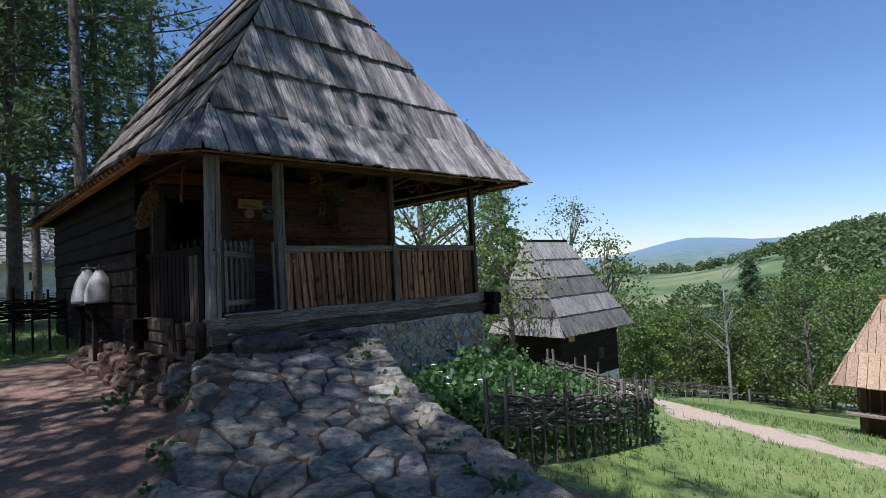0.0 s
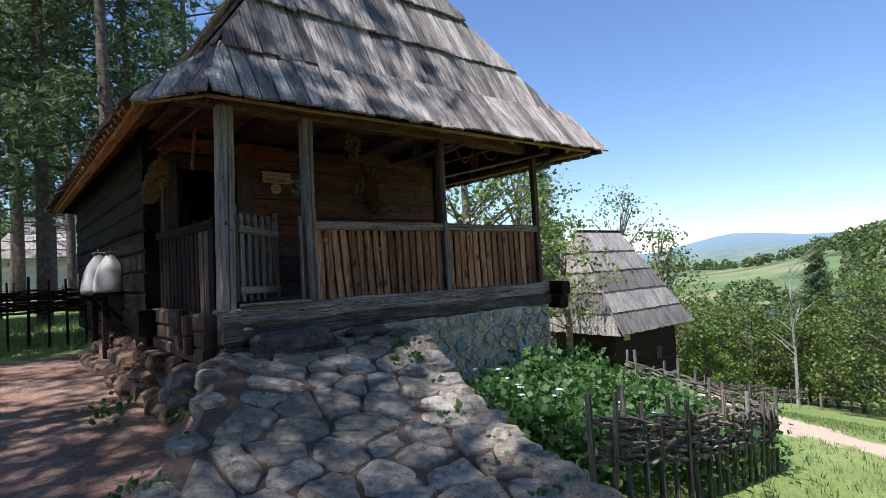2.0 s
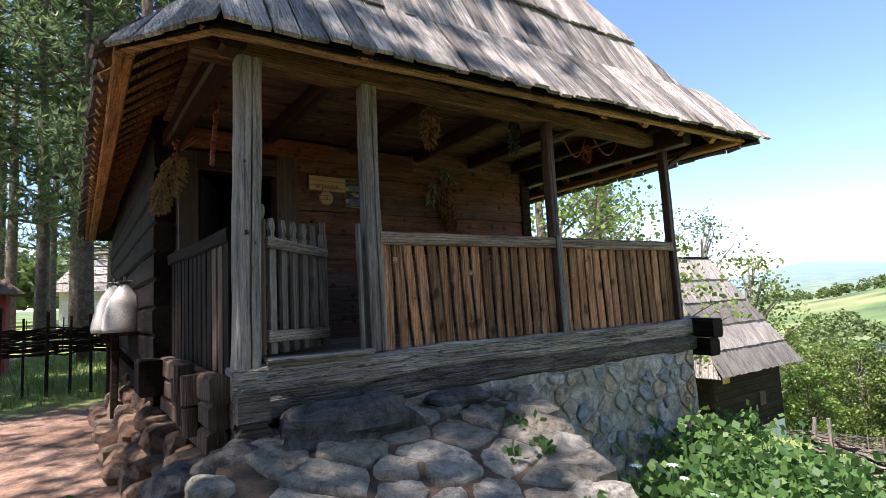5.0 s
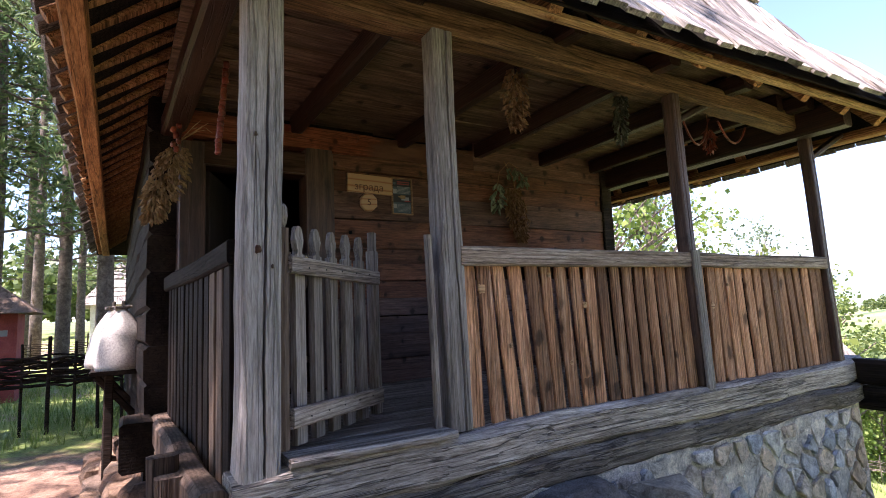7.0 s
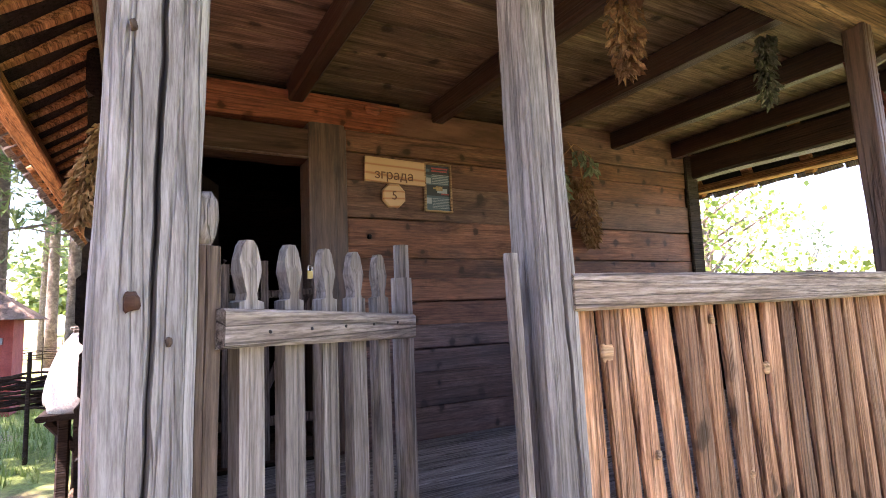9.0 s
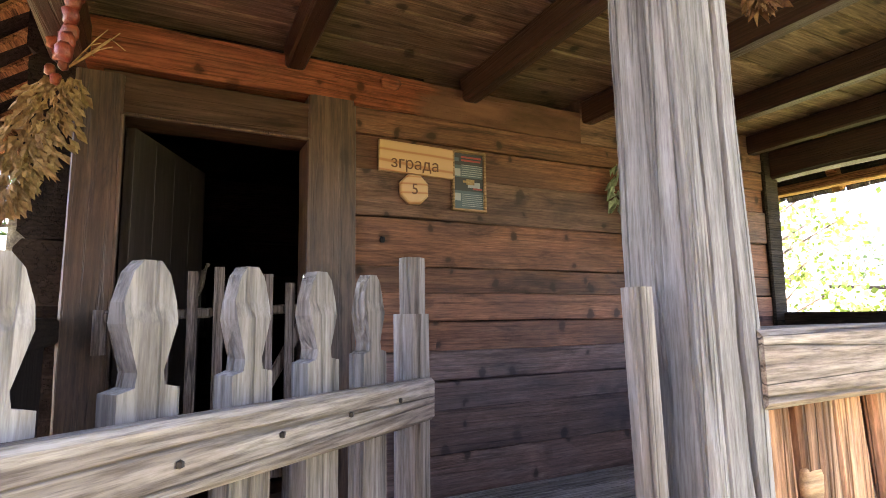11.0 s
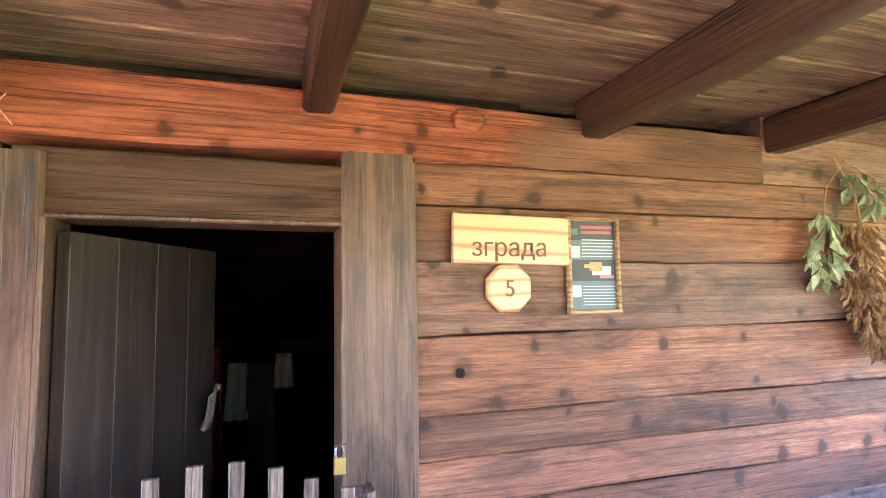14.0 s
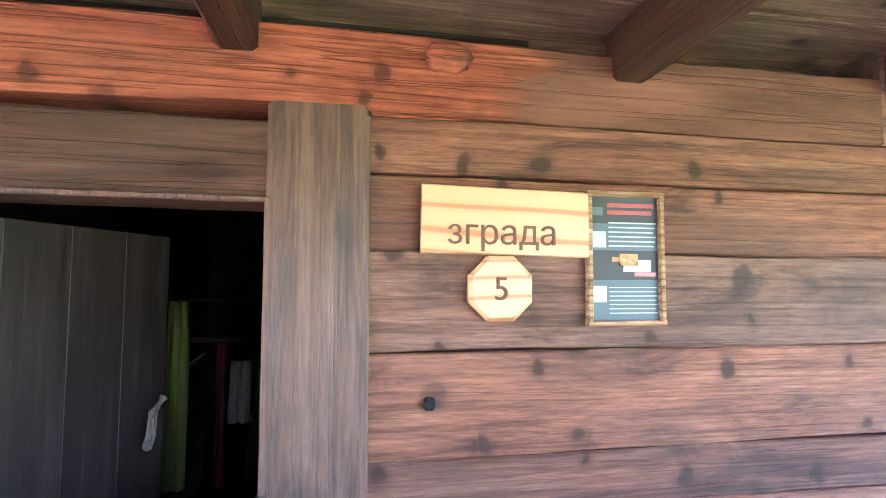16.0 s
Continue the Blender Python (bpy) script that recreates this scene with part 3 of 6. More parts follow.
def pebble(poly, place, gap, depth, rise, rng, rough=0.12, jag=0.18):
    """A broken slab over a cell: a ragged outline, a crisp rim and an uneven face. place(x, y, h) puts a point h above the surface."""
    cx, cy = sum(p[0] for p in poly) / len(poly), sum(p[1] for p in poly) / len(poly)
    pts = []
    for i, p in enumerate(poly):
        q = poly[(i + 1) % len(poly)]
        L = math.hypot(q[0] - p[0], q[1] - p[1])
        for f in (0.14, 0.38, 0.62, 0.86) if L > 0.09 else (0.25, 0.75) if L > 0.03 else (0.5,):
            pts.append((p[0] + f * (q[0] - p[0]), p[1] + f * (q[1] - p[1])))
    R = sum(math.hypot(p[0] - cx, p[1] - cy) for p in pts) / len(pts)
    if R < gap * 1.6 or len(pts) < 5:
        return None
    key = rng.uniform(0, 90)
    tx, ty = rng.uniform(-rough, rough), rng.uniform(-rough, rough)
    V, F = [], []
    n = len(pts)
    out = []
    for x, y in pts:
        r = max(math.hypot(x - cx, y - cy), 1e-4)
        w = 1 - jag * (0.35 + 0.65 * noise.noise((x * 8, y * 8, key)) + 0.5 * noise.noise((x * 24, y * 24, key)))
        k = max(0.3, min(1.0, w) - gap / r)
        out.append((cx + (x - cx) * k, cy + (y - cy) * k))
    for s, h in ((1.0, -depth), (1.0, rise * 0.62), (0.955, rise * 0.97), (0.66, rise), (0.3, rise)):
        for x, y in out:
            px, py = cx + (x - cx) * s, cy + (y - cy) * s
            hh = h
            if h > 0:
                hh += tx * (px - cx) + ty * (py - cy) + rise * (0.45 * noise.noise((px * 9, py * 9, key)) + 0.22 * noise.noise((px * 30, py * 30, key)))
            V.append(place(px, py, hh))
    V.append(place(cx, cy, rise))
    for r in range(4):
        for i in range(n):
            a, b = r * n + i, r * n + (i + 1) % n
            F.append((a, b, b + n, a + n))
    for i in range(n):
        F.append((4 * n + i, 4 * n + (i + 1) % n, 5 * n))
    return V, F


def rock(c, sx, sy, sz, seed, n=8, m=6, rough=0.35):
    """A lumpy field stone."""
    V, F = [], []
    c = Vector(c)
    for i in range(m + 1):
        th = math.pi * i / m
        for j in range(n):
            ph = 2 * math.pi * j / n
            d = Vector((math.sin(th) * math.cos(ph), math.sin(th) * math.sin(ph), math.cos(th)))
            d = Vector([math.copysign(abs(v) ** 0.7, v) for v in d])
            r = 1 + rough * noise.noise(d * 1.3 + Vector((seed * 3.1, seed, 0)))
            V.append(c + Vector((d.x * sx * r, d.y * sy * r, d.z * sz * r)))
    for i in range(m):
        for j in range(n):
            a, b = i * n + j, i * n + (j + 1) % n
            F.append((a, b, b + n, a + n))
    return V, F


def smooth_step(a, b, x):
    t = min(1.0, max(0.0, (x - a) / (b - a)))
    return t * t * (3 - 2 * t)


def lerp_table(rows, x):
    if x <= rows[0][0]:
        return rows[0][1]
    for (a, va), (b, vb) in zip(rows, rows[1:]):
        if x <= b:
            return va + (vb - va) * (x - a) / (b - a)
    return rows[-1][1]


# ---- the lie of the land ----
PATH_Z = [(-14, -0.25), (-7, -0.12), (-4, 0.0), (-2.6, 0.14), (-1.6, 0.37), (-1.0, 0.55), (-0.3, 0.72), (0.5, 0.75), (9, 0.75)]
PATH_L = [(-8, -4.2), (-6.5, -3.3), (-2.7, -1.6), (-1.9, -1.15), (-1.0, -0.62), (-0.3, -0.4), (0, -0.35)]
PATH_R = [(-8, -1.3), (-6.5, -0.75), (-4.7, 0.25), (-3.5, 0.72), (-2.5, 0.95), (-1.6, 1.2), (-0.3, 1.75), (0, 1.8)]


def ground_z(x, y):
    zp = lerp_table(PATH_Z, y) - 0.05
    yard = 0.12 + 0.02 * y + 0.02 * noise.noise((x * 0.6, y * 0.6, 0))
    if y < -2:
        yard -= 0.05 * (-2 - y)
    r = max(0.0, x - 1)
    right = -0.12 - 0.20 * r + 0.16 * (y + 2)
    right = max(right, -0.12 - 0.2 * r - 1.5)
    if y > 0:
        right -= 0.14 * y
    k = smooth_step(-12, 4, y)
    xl, xr = lerp_table(PATH_L, y), lerp_table(PATH_R, y)
    if y > 0:
        near = yard if x < 0 else yard + (right - yard) * smooth_step(1.5, 4.4, x)
    elif x < xl:
        near = yard + (zp - yard) * smooth_step(xl - 0.35, xl, x)
    elif x > xr:
        near = right + (zp - right) * (1 - smooth_step(xr, xr + 0.35, x))
    else:
        near = zp
    d = math.hypot(x, y)
    az = math.degrees(math.atan2(y + 6.5, x + 2.6))
    # a slope into a valley, then hills, higher to the south and far away
    far = lerp_table([(0, 0.0), (10, -1.9), (20, -4.5), (31, -7.2), (60, -13), (95, -17), (150, -12.5), (230, -8), (420, -11), (800, -22), (1500, -10), (2600, 10), (4000, 30)], d)
    hill = smooth_step(24, 6, az) if az < 24 else 0.0
    far += hill * lerp_table([(0, 0), (110, 0), (200, 8), (420, 26), (560, 30), (900, 20), (4000, 30)], d) if az < 24 and az > -120 else 0
    peak = math.exp(-((az - 21.5) / 5.5) ** 2) * 1.0 + 0.55 * math.exp(-((az - 10) / 7) ** 2)
    far += peak * lerp_table([(0, 0), (1300, 0), (2600, 75), (3300, 30), (4000, 0)], d)
    far += noise.noise((x * 0.012, y * 0.012, 0)) * min(4.0, d * 0.012)
    west = 0.12 + 0.018 * d
    side = smooth_step(-4, 6, x + 0.25 * y) if d > 4 else smooth_step(-4, 6, x)
    if y > 0:
        side = smooth_step(0, 14, x - 0.3 * y)
    far = far * side + west * (1 - side)
    w = smooth_step(5.5, 13, d)
    return near * (1 - w) + far * w


def ground():
    rings, spokes = 150, 200
    cx, cy = 0.3, -2.2
    V, F = [(cx, cy, ground_z(cx, cy))], []
    for i in range(rings):
        r = 0.12 * (4200 / 0.12) ** (i / (rings - 1))
        for j in range(spokes):
            a = 2 * math.pi * j / spokes
            x, y = cx + r * math.cos(a), cy + r * math.sin(a)
            V.append((x, y, ground_z(x, y)))
    for j in range(spokes):
        F.append((0, 1 + j, 1 + (j + 1) % spokes))
    for i in range(rings - 1):
        for j in range(spokes):
            a, b = 1 + i * spokes + j, 1 + i * spokes + (j + 1) % spokes
            F.append((a, a + spokes, b + spokes, b))
    return V, F


def ground_material():
    m, t, b = mat("ground_cover")
    g = t.nodes.new("ShaderNodeNewGeometry")
    sp = t.nodes.new("ShaderNodeSeparateXYZ")
    t.links.new(g.outputs["Position"], sp.inputs[0])

    def noise_at(scale, detail=6.0, rough=0.62):
        n = node(t, "ShaderNodeTexNoise", Scale=scale, Detail=detail, Roughness=rough)
        t.links.new(g.outputs["Position"], n.inputs["Vector"])
        return n.outputs[0]

    def math2(op, a, c):
        n = t.nodes.new("ShaderNodeMath")
        n.operation = op
        for i, v in enumerate((a, c)):
            if isinstance(v, (int, float)):
                n.inputs[i].default_value = v
            else:
                t.links.new(v, n.inputs[i])
        return n.outputs[0]

    def between(v, lo, hi):
        n = t.nodes.new("ShaderNodeMapRange")
        n.interpolation_type = "SMOOTHSTEP"
        n.inputs[1].default_value, n.inputs[2].default_value = lo, hi
        t.links.new(v, n.inputs[0])
        return n.outputs[0]
    n1, n2, n3, n4 = noise_at(1.2), noise_at(22.0), noise_at(0.025), noise_at(0.3)
    earth = ramp(t, n1, [(0.3, (0.17, 0.095, 0.06)), (0.5, (0.27, 0.165, 0.11)), (0.7, (0.36, 0.24, 0.17))])
    earth = mixc(t, 1.0, earth, ramp(t, n2, [(0.35, (0.55, 0.52, 0.5)), (0.65, (1.2, 1.2, 1.2))]), "MULTIPLY")
    grass = ramp(t, n4, [(0.3, (0.14, 0.19, 0.04)), (0.5, (0.21, 0.265, 0.06)), (0.7, (0.31, 0.32, 0.11))])
    grass = mixc(t, 1.0, grass, ramp(t, n2, [(0.35, (0.6, 0.62, 0.55)), (0.65, (1.15, 1.15, 1.15))]), "MULTIPLY")
    field = ramp(t, n3, [(0.38, (0.05, 0.085, 0.03)), (0.5, (0.12, 0.17, 0.05)), (0.62, (0.22, 0.22, 0.09))])
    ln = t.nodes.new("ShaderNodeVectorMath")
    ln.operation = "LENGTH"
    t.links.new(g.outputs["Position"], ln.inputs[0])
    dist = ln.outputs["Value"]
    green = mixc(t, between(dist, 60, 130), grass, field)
    # Blue haze is put into the ground colour with distance past 500 m.
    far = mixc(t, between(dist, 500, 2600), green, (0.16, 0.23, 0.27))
    # bare earth: the yard beside the house, and a worn track on the slope
    wob = math2("MULTIPLY", math2("SUBTRACT", n1, 0.5), 2.6)
    yard = math2("MULTIPLY", between(math2("ADD", sp.outputs[0], wob), 2.0, 1.2), between(math2("ADD", sp.outputs[1], wob), 6.2, 5.4))
    yard = math2("MULTIPLY", yard, between(math2("ADD", sp.outputs[0], wob), -9, -7.5))
    run = math2("ADD", 8.8, math2("MULTIPLY", math2("MAXIMUM", math2("ADD", sp.outputs[1], 2.0), 0.0), 0.55))
    track = math2("ABSOLUTE", math2("ADD", math2("SUBTRACT", sp.outputs[0], run), math2("MULTIPLY", wob, 1.3)), 0.0)
    tr = math2("MULTIPLY", between(track, 1.0, 0.55), math2("MULTIPLY", between(sp.outputs[1], -14, -11), between(sp.outputs[1], 10, 7)))
    grove = math2("MULTIPLY", between(sp.outputs[0], 3, 1), between(math2("ADD", n4, 0.0), 0.5, 0.62))
    grove = math2("MULTIPLY", grove, between(dist, 60, 40))
    bare = math2("MAXIMUM", yard, grove)
    sand = mixc(t, 1.0, (0.55, 0.41, 0.28), ramp(t, n2, [(0.35, (0.7, 0.68, 0.66)), (0.65, (1.15, 1.15, 1.15))]), "MULTIPLY")
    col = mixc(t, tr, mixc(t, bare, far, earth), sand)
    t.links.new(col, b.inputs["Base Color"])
    b.inputs["Roughness"].default_value = 0.95
    bp = node(t, "ShaderNodeBump", Strength=0.6, Distance=0.03)
    t.links.new(math2("ADD", n1, n2), bp.inputs["Height"])
    t.links.new(bp.outputs[0], b.inputs["Normal"])
    return m


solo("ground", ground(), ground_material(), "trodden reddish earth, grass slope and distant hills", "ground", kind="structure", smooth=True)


# ---- the house ----
FLOOR = 1.12
WALL_Y = 1.98
rng = random.Random(4)

house = thing("log_house", (0, 0, 0), "old dark timber log house with a steep shingled roof", "house")


def at_house(name, geo, m, label="", parent=None, smooth=False):
    return part(name, geo, m, parent or house, label, smooth)


# sill, floor, posts and plate
at_house("sill_beam", timber((-0.30, -0.06, 1.03), (4.72, -0.02, 1.03), 0.20, 0.19, 40, 0.03, 0.03), W_SILL, "cracked grey weathered sill log")
at_house("lower_sill_beam", timber((-0.30, -0.055, 0.85), (4.74, -0.03, 0.875), 0.22, 0.155, 40, 0.05, 0.03), W_LOWSILL, "dark weathered lower log")
at_house("threshold", timber((-0.1, -0.10, 1.135), (0.62, -0.10, 1.135), 0.16, 0.035, 6, 0.006), W_SILL)
for y in range(10):
    at_house("floorboard", timber((-0.2, 0.14 + y * 0.19, FLOOR - 0.03), (4.3, 0.14 + y * 0.19, FLOOR - 0.03), 0.183, 0.045, 5, 0.003, 0.006), W_SILL)
def hewn_post(p, q, w, d, split, depth, seed, seg=56, wander=0.012):
    """A hewn upright from p to q with eased corners, a long drying split down its front and smaller ones beside it."""
    p, q = Vector(p), Vector(q)
    V, F, n = [], [], 0
    for i in range(seg + 1):
        f = i / seg
        o = p.lerp(q, f)
        z = o.z
        o = o + Vector((noise.noise((seed, 0, z * 1.1)), 0.6 * noise.noise((seed, 5, z * 1.1)), 0)) * wander
        a, b = w / 2 * (1 + 0.09 * noise.noise((seed + 3, 0, z * 1.7))), d / 2 * (1 + 0.06 * noise.noise((seed + 8, 0, z * 1.7)))
        c = split * a + 0.011 * noise.noise((seed, 9, z * 2.3)) + 0.004 * noise.noise((seed, 9, z * 11))
        g = depth * min(1, max(0.0, 0.75 + 0.9 * noise.noise((seed, 20, z * 1.6))))
        c2 = -0.45 * a * (1 if split > 0 else -1) + 0.006 * noise.noise((seed, 31, z * 3))
        g2 = 0.35 * depth * max(0.0, 0.2 + 1.6 * noise.noise((seed, 41, z * 2.1)))
        e = 0.18 * min(a, b)
        front = sorted([(c - 0.006, 0), (c - 0.001, g), (c + 0.006, 0), (c2 - 0.003, 0), (c2, g2), (c2 + 0.003, 0)])
        ring = [(-a, 0.0), (-a, -b + 2.2 * e), (-a + 0.5 * e, -b + 0.7 * e), (-a + 1.7 * e, -b)] + [(x, -b + y) for x, y in front] + [(a - 1.7 * e, -b), (a - 0.5 * e, -b + 0.7 * e), (a, -b + 2.2 * e), (a, -0.004), (a - 0.4 * g, 0.0), (a, 0.004), (a, b - e), (a - e, b), (-a + e, b), (-a, b - e)]
        n = len(ring)
        for k, (x, y) in enumerate(ring):
            r = 1 + 0.035 * noise.noise((x * 14 + seed, y * 14, z * 5)) + 0.012 * noise.noise((x * 60, y * 60 + seed, z * 14))
            V.append((o.x + x * r, o.y + y * r, z))
    for i in range(seg):
        for k in range(n):
            u, v = i * n + k, i * n + (k + 1) % n
            F.append((u, v, v + n, u + n))
    F += [tuple(range(n - 1, -1, -1)), tuple(range(seg * n, seg * n + n))]
    return V, F


POSTS = [(-0.21, -0.085, 0.155, 0.15), (0.700, -0.045, 0.125, 0.11), (2.552, -0.06, 0.09, 0.09), (4.375, -0.06, 0.085, 0.085)]
for i, (x, y, w, d) in enumerate(POSTS):
    z0 = FLOOR if i else 1.005
    lean = (0.05, 0.008, 0.0, 0.0)[i]
    post = at_house("porch_post", hewn_post((x, y, z0), (x + lean, y + 0.02, 3.06), w, d, (0.12, 0.25, -0.2, 0.15)[i], (0.03, 0.024, 0.010, 0.009)[i], i * 3.3 + 1), (W_POST, W_POSTB, W_FRAME, W_FRAME)[i], ("cracked grey weathered porch post", "cracked grey weathered porch post", "brown porch post", "brown porch post")[i])
    if i == 0:
        for kx, kz, kr, km in ((-0.018, 1.925, 0.013, W_LINTEL), (0.035, 1.86, 0.006, W_STAVE), (-0.035, 2.37, 0.007, W_STAVE)):
            f = lean * (kz - z0) / (3.06 - z0)
            part("knot", rock((x + kx + f, y - d / 2 + 0.006, kz), kr * 0.8, 0.009, kr * 1.25, kz * 5, 14, 7, 0.5), km, post, "", True)
at_house("post_batten", timber((2.556, -0.118, FLOOR - 0.03), (2.552, -0.112, 1.985), 0.075, 0.022, 8, 0.006, 0.005, up=(0, 1, 0)), W_POSTB, "grey batten nailed on the post")
at_house("post_batten", timber((0.585, -0.07, FLOOR), (0.578, -0.06, 2.02), 0.035, 0.03, 6, 0.006), W_GATE)
at_house("plate_beam", timber((-0.5, 0.0, 3.13), (4.55, 0.0, 3.13), 0.16, 0.16, 16, 0.02, 0.02), W_PLATE, "brown hewn plate beam")
at_house("side_plate_beam", timber((-0.27, -0.2, 3.13), (-0.33, 2.2, 3.13), 0.15, 0.15, 10, 0.015, 0.02), W_BEAM)
at_house("side_plate_beam", timber((4.3, -0.4, 3.1), (4.2, 2.3, 3.1), 0.16, 0.22, 10, 0.015, 0.02), W_BEAM)
for x in (0.55, 1.52, 2.36, 3.2, 4.1):
    at_house("joist_end", timber((x, -0.24, 3.22), (x, 0.2, 3.24), 0.12, 0.13, 4, 0.01, 0.02), W_BEAM)
# braces at the right-hand posts
at_house("brace", timber((2.55, -0.02, 2.86), (3.05, -0.02, 3.1), 0.06, 0.05, 4, 0.006), W_BEAM)
at_house("brace", timber((4.38, -0.02, 2.8), (4.9, -0.1, 3.08), 0.06, 0.05, 4, 0.006), W_BEAM)

# railing
for x0, x1, n in ((0.75, 2.51, 17), (2.595, 4.33, 15)):
    rail = at_house("railing", timber((x0 - 0.01, -0.055, 1.925), (x1 + 0.01, -0.055, 1.92), 0.085, 0.095, 10, 0.008, 0.008), W_RAIL, "weathered top rail with upright brown planks")
    for i in range(n):
        f = (i + 0.5) / n
        w = (x1 - x0) / n
        lean = 0.085 * (1 - f) * min(1, (i + 0.4) / 2) if x0 < 1 else 0.02
        xt = x0 + f * (x1 - x0) - 0.45 * lean
        xb = xt + lean
        part("plank", timber((min(xb, x1 - w / 2), -0.05 + rng.uniform(-0.006, 0.006), 1.10), (xt, -0.05 + rng.uniform(-0.006, 0.006), 1.90), 0.022, w - 0.017 - rng.uniform(0, 0.014), 7, 0.008, 0.006, up=(1, 0, 0), seed=i), W_PLANK, rail)
    # Dark rail added behind the planks to close slits of light under the rail.
    part("inner_rail", timber((x0, -0.018, 1.845), (x1, -0.018, 1.845), 0.03, 0.07, 6, 0.004, 0.006), W_BEAM, rail)
    for kx, kz, kr in ((0.87, 1.765, 0.024), (1.56, 1.665, 0.017), (1.03, 1.48, 0.010), (1.43, 1.36, 0.010), (1.31, 1.83, 0.012)) if x0 < 1 else ((2.75, 1.62, 0.018), (2.95, 1.76, 0.011), (3.55, 1.7, 0.011)):
        part("knot", rock((kx, -0.062, kz), kr, 0.007, kr * 1.2, kx * 9, 12, 7, 0.12), W_KNOT, rail, "pale round knot", True)

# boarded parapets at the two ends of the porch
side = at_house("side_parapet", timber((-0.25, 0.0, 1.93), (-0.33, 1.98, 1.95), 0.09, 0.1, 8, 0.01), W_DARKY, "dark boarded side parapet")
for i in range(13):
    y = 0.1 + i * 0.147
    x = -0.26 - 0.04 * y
    # Two planks are browner: the strip of sun there is in their colour.
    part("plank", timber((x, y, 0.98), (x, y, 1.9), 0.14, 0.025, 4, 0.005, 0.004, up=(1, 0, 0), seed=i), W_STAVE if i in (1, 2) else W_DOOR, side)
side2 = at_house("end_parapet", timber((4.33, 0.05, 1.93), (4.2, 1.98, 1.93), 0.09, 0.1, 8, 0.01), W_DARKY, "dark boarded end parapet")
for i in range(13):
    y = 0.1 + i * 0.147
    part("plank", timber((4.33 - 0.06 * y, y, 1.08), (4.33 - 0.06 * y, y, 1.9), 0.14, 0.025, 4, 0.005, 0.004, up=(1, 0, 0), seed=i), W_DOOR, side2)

# back wall of the porch: squared logs laid on each other
LOG_Z = [1.05, 1.30, 1.52, 1.66, 1.81, 1.96, 2.105, 2.24, 2.485, 2.72, 2.90, 3.035, 3.34]
for i, (z0, z1) in enumerate(zip(LOG_Z, LOG_Z[1:])):
    x0 = 2.302 if z0 > 3 else 0.86
    a = 0.006 * (i % 3) + rng.uniform(-0.004, 0.004)
    at_house("wall_log", timber((x0, WALL_Y + 0.1 - a, (z0 + z1) / 2), (4.06, WALL_Y + 0.1 - a, (z0 + z1) / 2 + rng.uniform(-0.006, 0.006)), 0.2, z1 - z0 - 0.002, 26, 0.007, 0.005, seed=i * 1.9), W_LOGLOW if z1 < 1.82 else W_LOGTOP if z0 > 3 or i == 8 else W_LOG)
at_house("corner_post", timber((4.14, WALL_Y + 0.08, 1.05), (4.14, WALL_Y + 0.08, 3.2), 0.16, 0.22, 6, 0.01), W_DARKX)
at_house("red_beam", timber((-0.27, WALL_Y + 0.085, 3.145), (2.3, WALL_Y + 0.087, 3.135), 0.2, 0.19, 26, 0.01, 0.006), W_RED, "reddish hewn beam over the doorway, browner to one end")
at_house("red_beam", timber((0.868, WALL_Y + 0.094, 3.082), (1.24, WALL_Y + 0.094, 3.075), 0.2, 0.09, 8, 0.006, 0.004, taper=0.75), W_RED)
at_house("red_beam_knot", rock((1.045, WALL_Y - 0.012, 3.185), 0.055, 0.02, 0.035, 4.4, 14, 8, 0.5), W_RED, "", None, True)
# A black lump on the face stands for the hole's shaded inside.
at_house("peg_hole", rock((1.008, WALL_Y - 0.012, 2.368), 0.014, 0.012, 0.016, 3, 9, 5, 0.1), M_VOID)
# doorway
frame_o = thing("door_frame", (0.26, WALL_Y, FLOOR), "brown hewn timber door frame in the log wall", "door frame")
part("jamb", timber((0.755, WALL_Y + 0.09, FLOOR), (0.75, WALL_Y + 0.09, 3.055), 0.225, 0.22, 10, 0.006, 0.01), W_FRAME, frame_o)
part("jamb", timber((-0.205, WALL_Y + 0.09, FLOOR), (-0.205, WALL_Y + 0.09, 3.0), 0.17, 0.22, 10, 0.012, 0.01), W_FRAME, frame_o)
part("lintel", timber((-0.2, WALL_Y + 0.095, 2.93), (0.66, WALL_Y + 0.095, 2.92), 0.2, 0.185, 8, 0.005, 0.008), W_LINTEL, frame_o)
part("moulding", timber((0.648, WALL_Y - 0.012, FLOOR), (0.643, WALL_Y - 0.012, 2.83), 0.016, 0.02, 6, 0.002, 0.004), W_FRAME, frame_o)
part("moulding", timber((-0.125, WALL_Y - 0.012, FLOOR), (-0.122, WALL_Y - 0.012, 2.83), 0.016, 0.02, 6, 0.002, 0.004), W_FRAME, frame_o)
part("moulding", timber((0.862, WALL_Y - 0.012, FLOOR), (0.857, WALL_Y - 0.012, 3.03), 0.02, 0.02, 6, 0.002, 0.004), W_FRAME, frame_o)
part("moulding", timber((-0.12, WALL_Y - 0.012, 2.835), (0.64, WALL_Y - 0.012, 2.83), 0.02, 0.014, 6, 0.002, 0.004), W_FRAME, frame_o)
part("sill", timber((-0.12, WALL_Y + 0.09, FLOOR + 0.06), (0.65, WALL_Y + 0.09, FLOOR + 0.06), 0.2, 0.12, 6, 0.006), W_LINTEL, frame_o)
